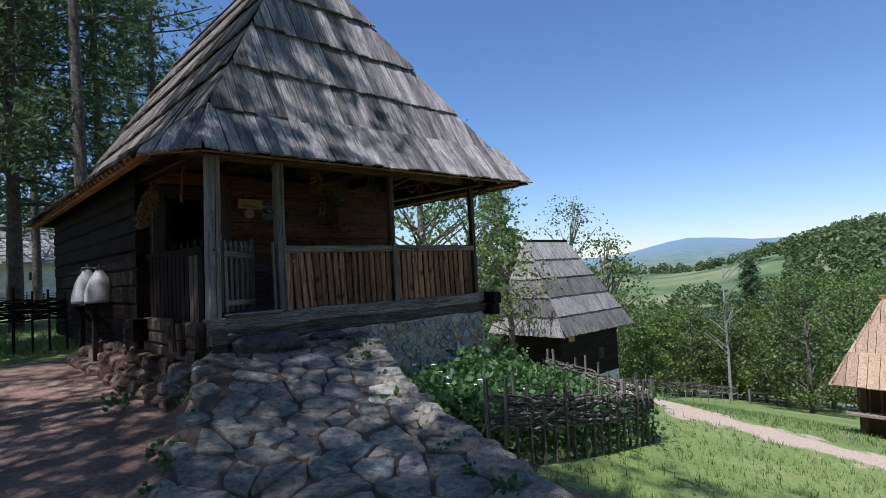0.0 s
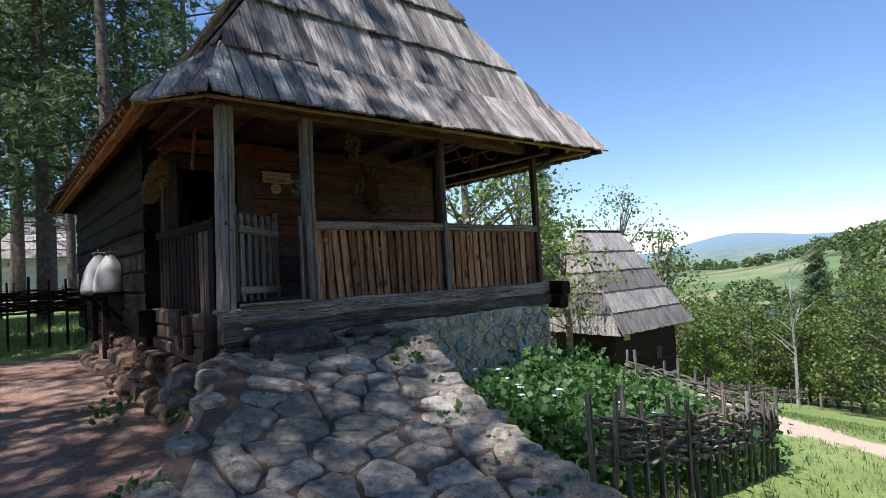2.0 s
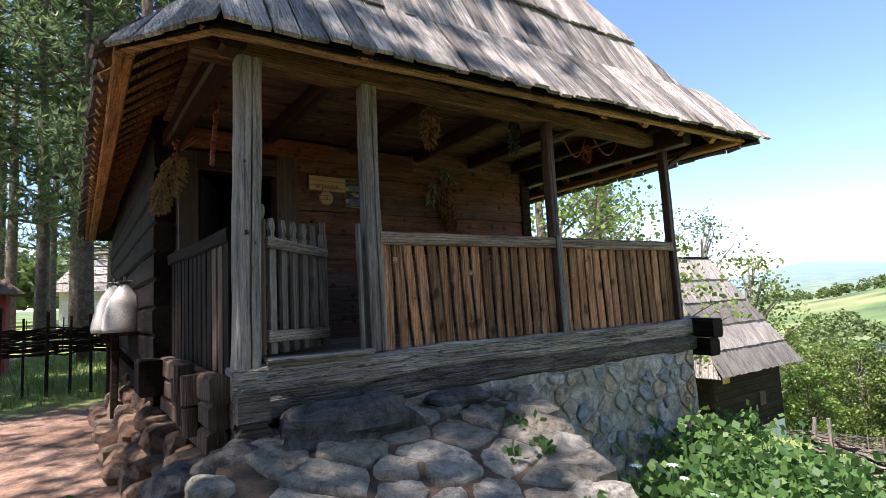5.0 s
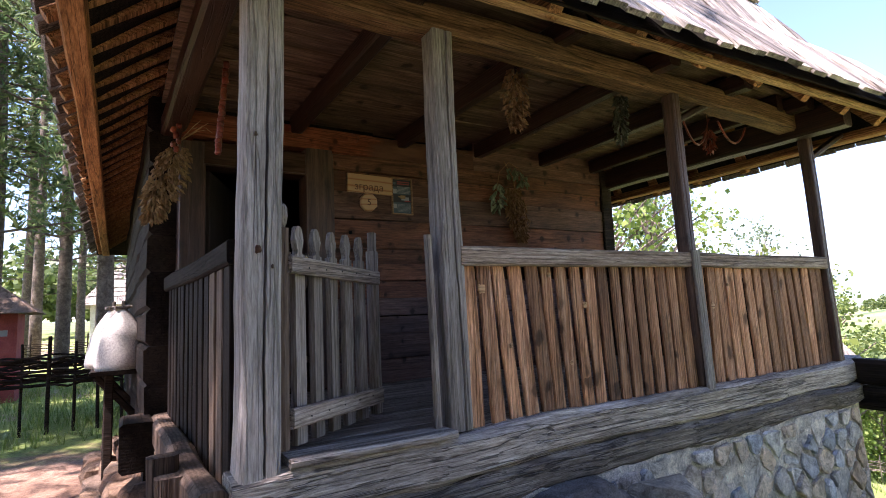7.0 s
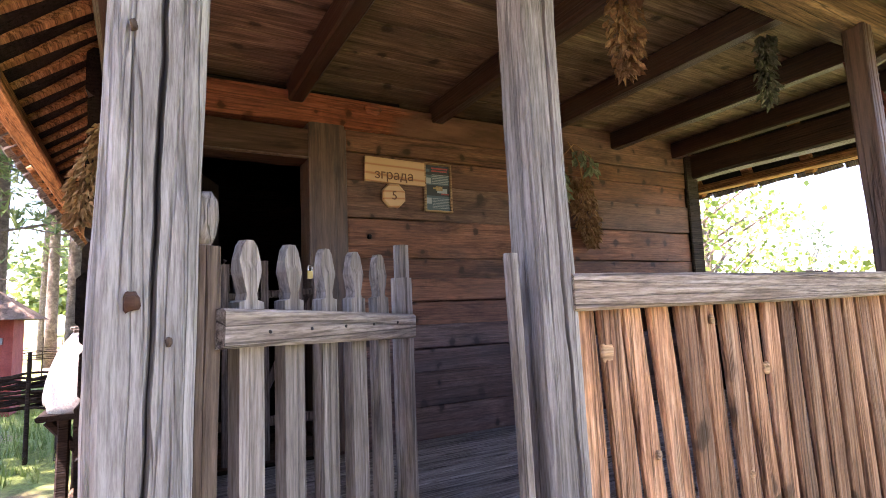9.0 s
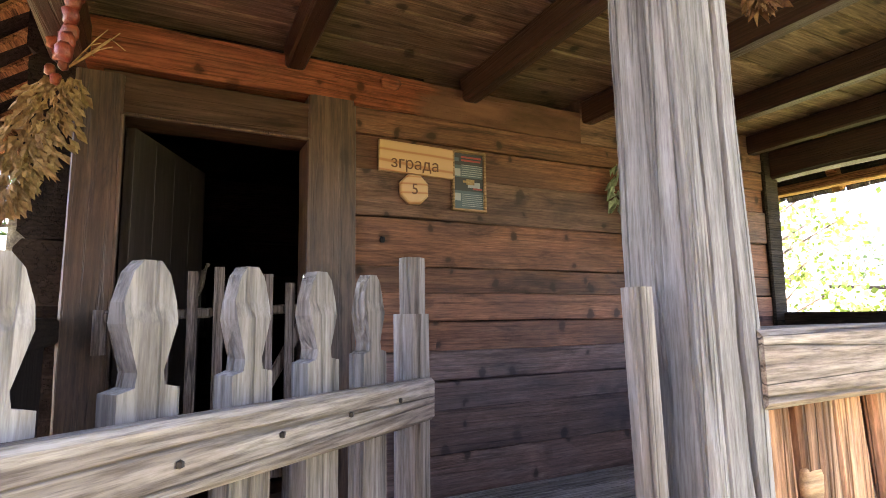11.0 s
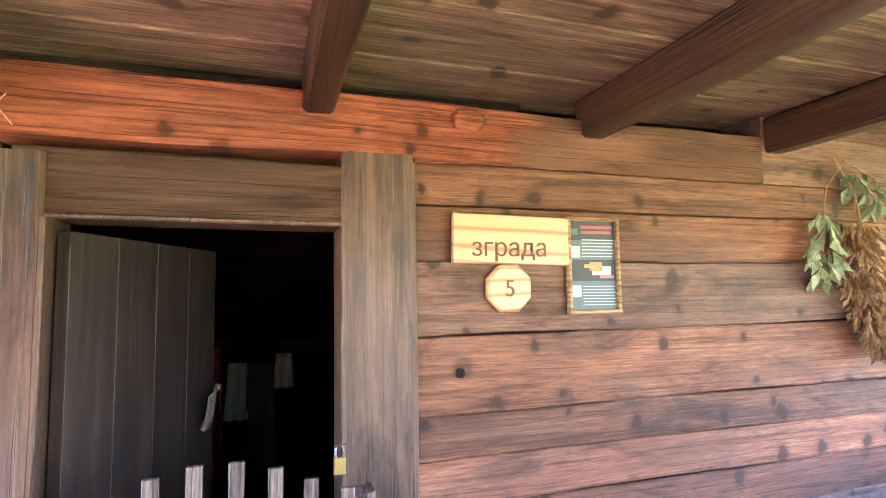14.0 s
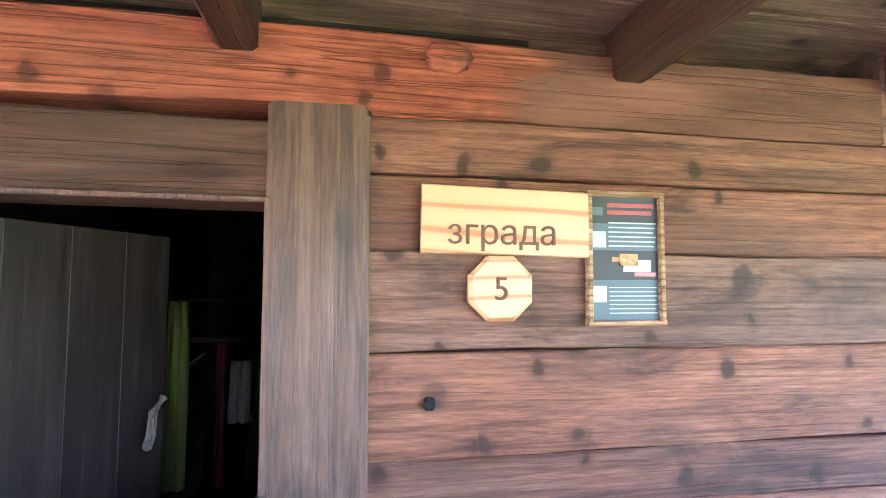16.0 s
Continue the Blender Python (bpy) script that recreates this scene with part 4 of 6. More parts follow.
# door leaf, standing open into the dark room
door = thing("door_1", (-0.11, WALL_Y + 0.2, FLOOR + 0.12), "dark brown plank door standing open into the room", "door")
ang = radians(66)
dx, dy = math.cos(ang), math.sin(ang)
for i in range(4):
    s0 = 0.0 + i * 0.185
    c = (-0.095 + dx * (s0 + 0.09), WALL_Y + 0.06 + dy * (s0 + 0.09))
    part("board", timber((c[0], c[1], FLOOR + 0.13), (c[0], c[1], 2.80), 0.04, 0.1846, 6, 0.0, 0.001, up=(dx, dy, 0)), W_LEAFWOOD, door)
hx, hy = -0.10 + dx * 0.66 + dy * 0.035, WALL_Y + 0.06 + dy * 0.66 - dx * 0.035
part("door_handle", rod([(hx, hy, 2.12), (hx + 0.02, hy - 0.04, 2.16), (hx + 0.03, hy - 0.05, 2.24), (hx + 0.05, hy - 0.02, 2.28)], 0.016, 7, 0.8), W_GATE, door, "worn wooden latch handle")

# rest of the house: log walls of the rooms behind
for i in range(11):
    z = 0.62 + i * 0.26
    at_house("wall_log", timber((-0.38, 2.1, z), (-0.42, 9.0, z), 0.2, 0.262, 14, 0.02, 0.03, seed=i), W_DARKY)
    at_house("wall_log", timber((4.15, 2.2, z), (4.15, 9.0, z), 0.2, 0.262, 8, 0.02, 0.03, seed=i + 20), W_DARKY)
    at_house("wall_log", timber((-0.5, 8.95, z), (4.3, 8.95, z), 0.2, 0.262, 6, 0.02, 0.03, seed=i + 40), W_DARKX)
# Filler log over the red beam, added to keep light out of the room.
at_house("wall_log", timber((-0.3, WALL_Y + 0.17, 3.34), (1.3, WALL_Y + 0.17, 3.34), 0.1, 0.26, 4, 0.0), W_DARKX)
# Room surfaces in near-black wood; the lack of light is in their colour.
at_house("room_back_wall", block(-0.25, 4.05, 5.3, 5.42, 1.0, 3.4), W_DARKX, "near-black inner wall with the room's darkness in its colour")
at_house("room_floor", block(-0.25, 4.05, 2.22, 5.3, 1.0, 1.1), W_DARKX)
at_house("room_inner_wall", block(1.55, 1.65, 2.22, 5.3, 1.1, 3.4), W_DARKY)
# projecting log ends at the near corner
at_house("log_end", timber((-0.205, -0.27, 0.885), (-0.205, 0.3, 0.885), 0.185, 0.225, 10, 0.02, 0.03, seed=3), W_LOWSILL, "dark cracked log end under the post")
at_house("log_end", timber((-0.19, -0.22, 0.68), (-0.19, 0.3, 0.68), 0.2, 0.18, 8, 0.02, 0.03, seed=5), W_LOWSILL)
for i, (x, z, h) in enumerate(((-0.36, 1.0, 0.17), (-0.355, 0.83, 0.16), (-0.35, 0.67, 0.15))):
    at_house("log_end", timber((x, -0.1 + 0.03 * i, z), (x - 0.02, 2.0, z), 0.12, h, 12, 0.02, 0.025, seed=i), W_STAVE)
for y, x1, z0, z1 in ((0.30, -0.50, 0.68, 1.06), (0.42, -0.52, 0.74, 1.12), (0.62, -0.50, 0.70, 1.02)):
    stub = at_house("log_end", timber((x1 + 0.06, y, z0), (x1 + 0.05, y, (z0 + z1) / 2 - 0.01), 0.10, 0.085, 3, 0.012, 0.02, seed=y), W_STAVE)
    part("upper_end", timber((x1 + 0.05, y, (z0 + z1) / 2 + 0.006), (x1 + 0.045, y, z1), 0.12, 0.09, 3, 0.012, 0.02, seed=y + 2), W_STAVE, stub)
at_house("log_end", timber((4.62, -0.35, 1.02), (4.6, 0.3, 1.02), 0.2, 0.2, 4, 0.02, 0.03), W_DARKY)
at_house("log_end", timber((4.62, -0.3, 0.82), (4.6, 0.3, 0.82), 0.2, 0.18, 4, 0.02, 0.03), W_DARKY)

# porch ceiling
cv = []
for i in range(14):
    y0 = -0.1 + i * 0.162
    cv.append(timber((-0.4, y0 + 0.08, 3.325 + 0.004 * (i % 2)), (4.3, y0 + 0.08, 3.325 + 0.004 * (i % 2)), 0.158, 0.03, 8, 0.004, 0.004, seed=i))
tagged(solo("ceiling", join(*cv), W_CEIL, "brown knotty ceiling boards of the porch", "ceiling", kind="structure"), "")
for i, x in enumerate((0.565, 1.525, 2.365, 3.2, 3.95)):
    at_house("ceiling_beam", timber((x, -0.08, 3.235), (x, WALL_Y + 0.02, 3.235), 0.092, 0.145, 8, 0.006, 0.012, seed=i), W_BEAM, "dark ceiling beam")
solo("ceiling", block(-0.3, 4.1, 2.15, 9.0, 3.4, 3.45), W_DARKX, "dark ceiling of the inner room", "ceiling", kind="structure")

# stone base
base_wall = at_house("stone_base", block(0.0, 4.46, -0.125, 0.5, -0.9, 0.80), M_MORTAR, "rubble stone base with pale lime mortar")
at_house("stone_base", block(3.9, 4.42, 0.5, 9.0, -2.6, 0.5), M_MORTAR)
at_house("stone_base", block(-0.25, 0.2, 0.5, 9.0, -0.2, 0.6), M_RUBBLE)

# roof: courses of long shingles, clipped along the hips
LEVELS = [  # z, front y at left, front y at right, left x, right x, back y
    (3.06, -0.47, -0.72, -0.98, 5.15, 9.3),
    (3.68, -0.06, -0.10, -0.17, 4.93, 8.6),
    (4.43, 0.30, 0.30, 0.28, 4.32, 8.2),
    (5.22, 0.67, 0.67, 0.75, 3.70, 7.8),
    (6.02, 1.04, 1.04, 1.23, 3.06, 7.4),
    (6.75, 1.38, 1.38, 1.67, 2.45, 7.05),
    (7.30, 1.64, 1.64, 2.00, 2.02, 6.8)]


def shingle_course(b0, b1, t0, t1, width, lap, lift, rng, thick=0.028):
    """Boards from the line b0-b1 up to t0-t1, clipped at its slanting ends; each a closed (verts, faces)."""
    b0, b1, t0, t1 = (Vector(v) for v in (b0, b1, t0, t1))
    e = (b1 - b0).normalized()
    up = (t0 - b0) - e * (t0 - b0).dot(e)
    hgt = up.length
    up.normalize()
    nrm = e.cross(up).normalized()
    L = (b1 - b0).length
    u_t0, u_t1 = (t0 - b0).dot(e), (t1 - b0).dot(e)
    out = []
    u = min(0, u_t0)
    while u < max(L, u_t1):
        w = width * rng.uniform(0.75, 1.3)
        drop = lap + rng.uniform(-0.012, 0.02)
        poly = [(u + 0.009, -drop), (u + w - 0.006, -drop + rng.uniform(-0.015, 0.015)), (u + w - 0.005, hgt + 0.02), (u + 0.006, hgt + 0.02)]
        poly = clip(poly, -hgt, u_t0, 0.02)
        poly = clip(poly, hgt, -(u_t1 - L), hgt * L + 0.02) if poly else poly
        u += w
        if len(poly) < 3:
            continue
        tilt = rng.uniform(-0.014, 0.012)
        V = []
        for k in (0, 1):
            for a, b in poly:
                h = lift * (1 - b / hgt) + k * thick + tilt * (1 - b / hgt)
                V.append(b0 + e * a + up * b + nrm * h)
        n = len(poly)
        F = [tuple(range(n - 1, -1, -1)), tuple(range(n, 2 * n))] + [(i, (i + 1) % n, n + (i + 1) % n, n + i) for i in range(n)]
        out.append((V, F))
    return out


roof = at_house("roof", join(timber((0.1, 0.2, 4.0), (2.0, 1.64, 7.24), 0.05, 0.05, 3, 0), timber((4.85, 0.02, 3.7), (2.02, 1.64, 7.26), 0.05, 0.05, 3, 0), timber((2.01, 1.6, 7.31), (2.01, 6.8, 7.31), 0.12, 0.08, 4, 0.01)), W_DARKY, "steep roof of long weathered grey wooden shingles")
rr = random.Random(9)
rest = []
for k, (lo, hi) in enumerate(zip(LEVELS, LEVELS[1:])):
    z0, fl0, fr0, xl0, xr0, yb0 = lo
    z1, fl1, fr1, xl1, xr1, yb1 = hi
    A0 = (-0.42, fl0, z0) if k == 0 else (xl0, fl0, z0)
    A1, B0, B1 = (xl1, fl1, z1), (xr0, fr0, z0), (xr1, fr1, z1)
    C0, C1 = (xr0, yb0, z0), (xr1, yb1, z1)
    D0, D1 = (xl0, yb0, z0), (xl1, yb1, z1)
    E0 = (-0.88, 0.08, z0) if k == 0 else A0
    for g in shingle_course(A0, B0, A1, B1, 0.155, 0.08, 0.055, rr):
        part("shingle", g, W_SHF, roof)
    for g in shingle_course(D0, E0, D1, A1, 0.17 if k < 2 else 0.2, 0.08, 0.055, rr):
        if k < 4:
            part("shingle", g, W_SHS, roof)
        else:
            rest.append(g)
    if k == 0:
        for g in shingle_course(E0, A0, A1, A1, 0.16, 0.07, 0.035, rr):
            part("shingle", g, W_SHF, roof)
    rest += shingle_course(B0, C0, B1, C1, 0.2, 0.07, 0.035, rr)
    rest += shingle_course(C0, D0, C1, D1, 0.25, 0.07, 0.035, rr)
# Boarding added below the shingles so no sun leaks through their gaps.
for lo, hi in zip(LEVELS, LEVELS[1:]):
    z0, fl0, fr0, xl0, xr0, yb0 = lo
    z1, fl1, fr1, xl1, xr1, yb1 = hi
    a0, b0 = (-0.42 if z0 < 3.1 else xl0, fl0, z0), (xr0, fr0, z0)
    c0, d0, e0 = (xr0, yb0, z0), (xl0, yb0, z0), ((-0.88, 0.08, z0) if z0 < 3.1 else (xl0, fl0, z0))
    a1, b1, c1, d1 = (xl1, fl1, z1), (xr1, fr1, z1), (xr1, yb1, z1), (xl1, yb1, z1)
    for quad in ((a0, b0, b1, a1), (b0, c0, c1, b1), (c0, d0, d1, c1), (d0, e0, a1, d1), (e0, a0, a1)):
        V = [Vector(v) + Vector((0, 0, -0.012 - k * 0.014)) for k in (0, 1) for v in quad]
        n = len(quad)
        part("deck_panel", (V, [tuple(range(n)), tuple(range(2 * n - 1, n - 1, -1))] + [(i, n + i, n + (i + 1) % n, (i + 1) % n) for i in range(n)]), W_DARKX, roof, "dark boarding added under the shingles to close their gaps")
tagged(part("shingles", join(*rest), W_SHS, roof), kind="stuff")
# underside: battens, rafters and purlins that show at the eaves
for a, b, m in (((-0.5, -0.36, 3.055), (5.05, -0.6, 3.055), W_EAVE), ((-0.46, -0.38, 3.04), (-0.84, 0.08, 3.04), W_EAVE)):
    at_house("eave_board", timber(a, b, 0.055, 0.03, 12, 0.006, 0.004), m, "fresh yellow eave board")
at_house("eave_purlin", timber((-0.84, 0.1, 3.035), (-0.84, 9.1, 3.035), 0.11, 0.08, 12, 0.012), W_EAVEY, "orange-brown eave purlin")
at_house("eave_purlin", timber((4.98, -0.6, 3.06), (4.98, 9.1, 3.06), 0.13, 0.08, 12, 0.012), W_EAVEY)
for i in range(38):
    y = 0.3 + i * 0.235
    at_house("lath", timber((-0.95, y, 3.02), (-0.1, y + rng.uniform(-0.03, 0.03), 3.63), 0.075, 0.05, 3, 0.006), W_EAVEY)
for i in range(16):
    y = 0.35 + i * 0.55
    if i > 1:
        at_house("rafter", timber((5.06, y - 0.6, 3.0), (4.76, y - 0.6, 3.62), 0.08, 0.09, 3, 0.006), W_EAVEY)
for i in range(8):
    x = 0.5 + i * 0.6
    at_house("rafter", timber((x, -0.47, 3.06), (x, 0.0, 3.62), 0.08, 0.09, 3, 0.006), W_EAVEY)


# ---- things on the porch ----
def spear_picket(x, y, z0, z1, w, lean=0.0, up=(0.88, 0.47, 0)):
    """A picket with a carved bud head on a notched neck; its face lies along up."""
    u = Vector(up).normalized()
    nrm = Vector((u.y, -u.x, 0))
    h = z1 - z0
    prof = [(0.5, 0), (0.5, h - 0.16), (0.5, h - 0.122), (0.24, h - 0.118), (0.21, h - 0.105), (0.42, h - 0.06), (0.43, h - 0.04), (0.3, h - 0.012), (0.14, h)]
    V, F = [], []
    for a, z in prof:
        o = Vector((x, y, z0 + z)) + u * lean * z
        t = 0.014 if z < h - 0.05 else 0.010
        V += [o - u * a * w - nrm * t, o + u * a * w - nrm * t, o + u * a * w + nrm * t, o - u * a * w + nrm * t]
    for i in range(len(prof) - 1):
        for j in range(4):
            a, b = i * 4 + j, i * 4 + (j + 1) % 4
            F.append((a, b, b + 4, a + 4))
    F += [(3, 2, 1, 0), tuple(range(len(V) - 4, len(V)))]
    return V, F


GA, GB = Vector((-0.118, -0.092, 0)), Vector((0.497, 0.385, 0))
gdir = (GB - GA).normalized()
gate = thing("picket_gate", (-0.10, -0.10, FLOOR), "grey weathered picket gate with carved heads, standing ajar", "gate")


def gate_at(s, off=0.0):
    return GA + gdir * s + Vector((gdir.y, -gdir.x, 0)) * off


p = gate_at(0.02)
part("stile", timber((p.x, p.y, 1.17), (p.x, p.y, 2.02), 0.05, 0.05, 8, 0.01, 0.012, up=gdir), W_STAVE, gate)
part("finial", join(rock((p.x, p.y, 2.07), 0.027, 0.027, 0.05, 2.0, 8, 6, 0.15), rod([(p.x, p.y, 2.0), (p.x, p.y, 2.06)], 0.016)), W_GATE, gate, smooth=True)
p = gate_at(0.77)
part("stile", timber((p.x, p.y, 1.17), (p.x, p.y, 1.995), 0.055, 0.05, 8, 0.008, 0.01, up=gdir), W_GATE, gate)
part("finial", timber((p.x, p.y, 1.995), (p.x, p.y, 2.095), 0.04, 0.046, 3, 0.0, 0.012, up=gdir), W_GATE, gate)
for i in range(5):
    p = gate_at(0.14 + i * 0.127, -0.012)
    part("picket", spear_picket(p.x, p.y, 1.165, 2.045 + 0.003 * i, 0.066 - 0.003 * (i % 3), 0, gdir), W_GATE, gate)
for z, h in ((1.865, 0.07), (1.275, 0.075)):
    a, b = gate_at(0.03, 0.03), gate_at(0.765, 0.03)
    rail_o = part("gate_rail", timber((a.x, a.y, z + 0.008), (b.x, b.y, z - 0.012), 0.03, h, 8, 0.004, 0.006), W_GATERAIL, gate)
    for i in range(5):
        q = gate_at(0.14 + i * 0.127, 0.047)
        part("nail", rock((q.x, q.y, z), 0.004, 0.004, 0.004, i, 5, 3), M_IRON, rail_o)

wicket = thing("door_wicket", (0.3, 1.86, FLOOR), "low grey picket wicket across the open doorway", "gate")
WX = [(-0.045, 2.10), (0.07, 2.145), (0.165, 2.18), (0.262, 2.20), (0.36, 2.20), (0.455, 2.175), (0.545, 2.14), (0.64, 2.105)]
for i, (x, z) in enumerate(WX):
    part("picket", timber((x + 0.004, 1.85, FLOOR + 0.05), (x, 1.85, z), 0.038, 0.018, 4, 0.002, 0.003, up=(0, 1, 0)), W_WICKET, wicket)
part("rail", timber((-0.13, 1.875, 2.0), (0.70, 1.875, 2.035), 0.025, 0.04, 5, 0.003), W_WICKET, wicket)
part("rail", timber((-0.10, 1.875, 1.36), (0.68, 1.875, 1.36), 0.025, 0.05, 5, 0.003), W_WICKET, wicket)
part("brace", timber((0.3, 1.888, 1.4), (0.63, 1.888, 2.01), 0.02, 0.045, 4, 0.003), W_WICKET, wicket)
part("hinge_block", timber((-0.15, 1.93, 1.86), (-0.15, 1.93, 2.03), 0.045, 0.09, 4, 0.005), W_WICKET, wicket)
part("latch_block", timber((0.70, 1.93, 1.9), (0.70, 1.93, 2.07), 0.05, 0.09, 4, 0.005), W_WICKET, wicket)
lock = thing("padlock", (0.63, 1.965, 2.14), "small brass padlock hanging on the door frame", "padlock")
part("body", timber((0.63, 1.95, 2.11), (0.63, 1.95, 2.155), 0.034, 0.016, 2, 0, 0.004, up=(0, 1, 0)), M_BRASS, lock)
part("shackle", rod([(0.619, 1.95, 2.155), (0.619, 1.95, 2.178), (0.624, 1.95, 2.187), (0.636, 1.95, 2.187), (0.641, 1.95, 2.178), (0.641, 1.95, 2.155)], 0.0035), M_CHROME, lock)
part("hasp", timber((0.63, 1.965, 2.187), (0.655, 1.968, 2.19), 0.02, 0.005, 2, 0), M_IRON, lock)


def lettering(text, size, at, m, parent, label="", depth=0.0015):
    cu = bpy.data.curves.new("text", "FONT")
    cu.body, cu.size, cu.extrude = text, size, depth
    cu.align_x, cu.align_y = "CENTER", "CENTER"
    cu.materials.append(m)
    ob = new("lettering", cu)
    ob.parent = parent
    ob.matrix_basis = Matrix.Translation(Vector(at) - BASE[parent]) @ Euler((radians(90), 0, 0)).to_matrix().to_4x4()
    return tagged(ob, label)


FACE = WALL_Y - 0.012
sign = thing("wooden_sign", (1.195, FACE, 2.79), "varnished pine board with carved lettering on the log wall", "sign")
part("board", timber((0.984, FACE - 0.012, 2.795), (1.404, FACE - 0.012, 2.788), 0.022, 0.16, 4, 0, 0.003), W_SIGN, sign)
lettering("\u0437\u0433\u0440\u0430\u0434\u0430", 0.084, (1.178, FACE - 0.0245, 2.762), M_CARVED, sign, "carved dark letters")
octo = thing("number_plaque", (1.172, FACE, 2.63), "octagonal pale wood plaque with the number five", "sign")
ov = [(1.172 + 0.083 * math.cos(math.pi / 8 + i * math.pi / 4), y, 2.633 + 0.083 * math.sin(math.pi / 8 + i * math.pi / 4)) for y in (FACE - 0.024, FACE - 0.002) for i in range(8)]
ov += [(1.172 + 0.074 * math.cos(math.pi / 8 + i * math.pi / 4), FACE - 0.029, 2.633 + 0.074 * math.sin(math.pi / 8 + i * math.pi / 4)) for i in range(8)]
part("plate", (ov, [(i, 8 + i, 8 + (i + 1) % 8, (i + 1) % 8) for i in range(8)] + [(16 + i, i, (i + 1) % 8, 16 + (i + 1) % 8) for i in range(8)] + [tuple(range(23, 15, -1)), tuple(range(8, 16))]), W_SIGN, octo)
lettering("5", 0.078, (1.172, FACE - 0.0305, 2.63), M_CARVED, octo, "carved dark numeral")

poster = thing("framed_notice", (1.5, FACE, 2.70), "framed black and slate notice with a picture and small text", "notice")
PX0, PX1, PZ0, PZ1 = 1.400, 1.594, 2.549, 2.868
for a, b in (((PX0, PZ0), (PX0, PZ1)), ((PX1, PZ0), (PX1, PZ1)), ((PX0, PZ0), (PX1, PZ0)), ((PX0, PZ1), (PX1, PZ1))):
    ex = 0.007 if a[1] == b[1] else 0
    part("frame_strip", timber((a[0] - ex, FACE - 0.012, a[1]), (b[0] + ex, FACE - 0.012, b[1]), 0.024, 0.013, 1, 0, 0.003, up=(0, 0, 1) if a[1] == b[1] else (1, 0, 0)), W_KNOT, poster)
y0 = FACE - 0.008


def card(name, x0, x1, z0, z1, d, m, label=""):
    part(name, block(x0 - 0.008, x1 - 0.008, y0 - d, y0 - d + 0.001, z0, z1), m, poster, label)


card("sheet", PX0 + 0.008, PX1 + 0.008, PZ0, PZ1, 0.0, M_POSTGREY)
card("head_field", PX0 + 0.014, PX1 + 0.002, 2.795, PZ1 - 0.006, 0.0015, M_BLACK)
card("middle_field", PX0 + 0.014, PX1 + 0.002, 2.655, 2.728, 0.0015, M_BLACK)
card("title_bar", 1.460, 1.585, 2.836, 2.846, 0.003, M_POSTRED)
card("title_bar", 1.460, 1.580, 2.818, 2.828, 0.003, M_POSTRED)
card("emblem", 1.42, 1.447, 2.815, 2.835, 0.003, M_POSTGREY)
for i in range(6):
    card("text_line", 1.462, 1.592 - 0.004 * (i % 3), 2.795 - i * 0.0115, 2.7985 - i * 0.0115, 0.003, M_POSTWHITE)
for i in range(7):
    card("text_line", 1.462, 1.592 - 0.005 * (i % 2), 2.635 - i * 0.0105, 2.6375 - i * 0.0105, 0.003, M_POSTWHITE)
card("code_square", 1.419, 1.455, 2.735, 2.775, 0.003, M_POSTWHITE)
card("code_square", 1.419, 1.455, 2.60, 2.64, 0.003, M_POSTWHITE)
card("photo_patch", 1.50, 1.575, 2.675, 2.705, 0.003, M_POSTWHITE)
card("photo_patch", 1.49, 1.54, 2.69, 2.72, 0.0034, M_HUSK)
card("photo_patch", 1.53, 1.588, 2.664, 2.674, 0.0038, M_POSTRED)
card("photo_patch", 1.47, 1.495, 2.70, 2.712, 0.003, M_HUSK)


def bunch(c, top, r, n, leaf, rng, spread=1.0, flat=0.5, droop=0.6):
    """Dry leaves hanging round a stalk: curled two-face blades."""
    V, F = [], []
    for _ in range(n):
        f = rng.random()
        z = top[2] + (c[2] - top[2]) * (0.15 + 0.85 * f)
        rad = r * (0.35 + 0.65 * math.sin(math.pi * min(1, f * 0.85 + 0.12))) * math.sqrt(rng.random())
        a = rng.uniform(0, 2 * math.pi)
        o = Vector((top[0] + (c[0] - top[0]) * f + rad * math.cos(a) * spread, top[1] + (c[1] - top[1]) * f + rad * math.sin(a) * flat, z))
        d = Vector((math.cos(a) * 0.6 + rng.uniform(-0.4, 0.4), math.sin(a) * 0.5 + rng.uniform(-0.3, 0.3), -droop - rng.random() * 0.6)).normalized()
        s = d.cross(Vector((rng.uniform(-1, 1), rng.uniform(-1, 1), rng.uniform(-0.3, 0.3)))).normalized()
        L, w = leaf * rng.uniform(0.7, 1.5), leaf * rng.uniform(0.2, 0.36)
        k = len(V)
        nn = d.cross(s) * w * 0.6
        V += [o, o + d * L * 0.5 + s * w + nn, o + d * L, o + d * L * 0.5 - s * w + nn, o + d * L * 0.45 - nn * 0.3]
        F += [(k, k + 1, k + 4), (k + 1, k + 2, k + 4), (k + 2, k + 3, k + 4), (k + 3, k, k + 4)]
    return V, F


br = random.Random(21)
herb = thing("herb_bunch", (2.68, 1.9, 3.2), "dry brown herb bunch with grey-green sprigs on the log wall", "herb bunch")
part("dry_head", bunch((2.80, 1.90, 2.35), (2.74, 1.93, 2.98), 0.12, 700, 0.042, br), M_HERB, herb)
tagged(part("leafy_sprig", bunch((2.52, 1.90, 2.66), (2.55, 1.93, 2.98), 0.06, 40, 0.075, br), M_SAGE, herb, "grey-green leafy sprig"), kind="stuff")
tagged(part("leafy_sprig", bunch((2.86, 1.90, 2.95), (2.74, 1.93, 3.12), 0.07, 34, 0.07, br), M_SAGE, herb, "grey-green leafy sprig"), kind="stuff")
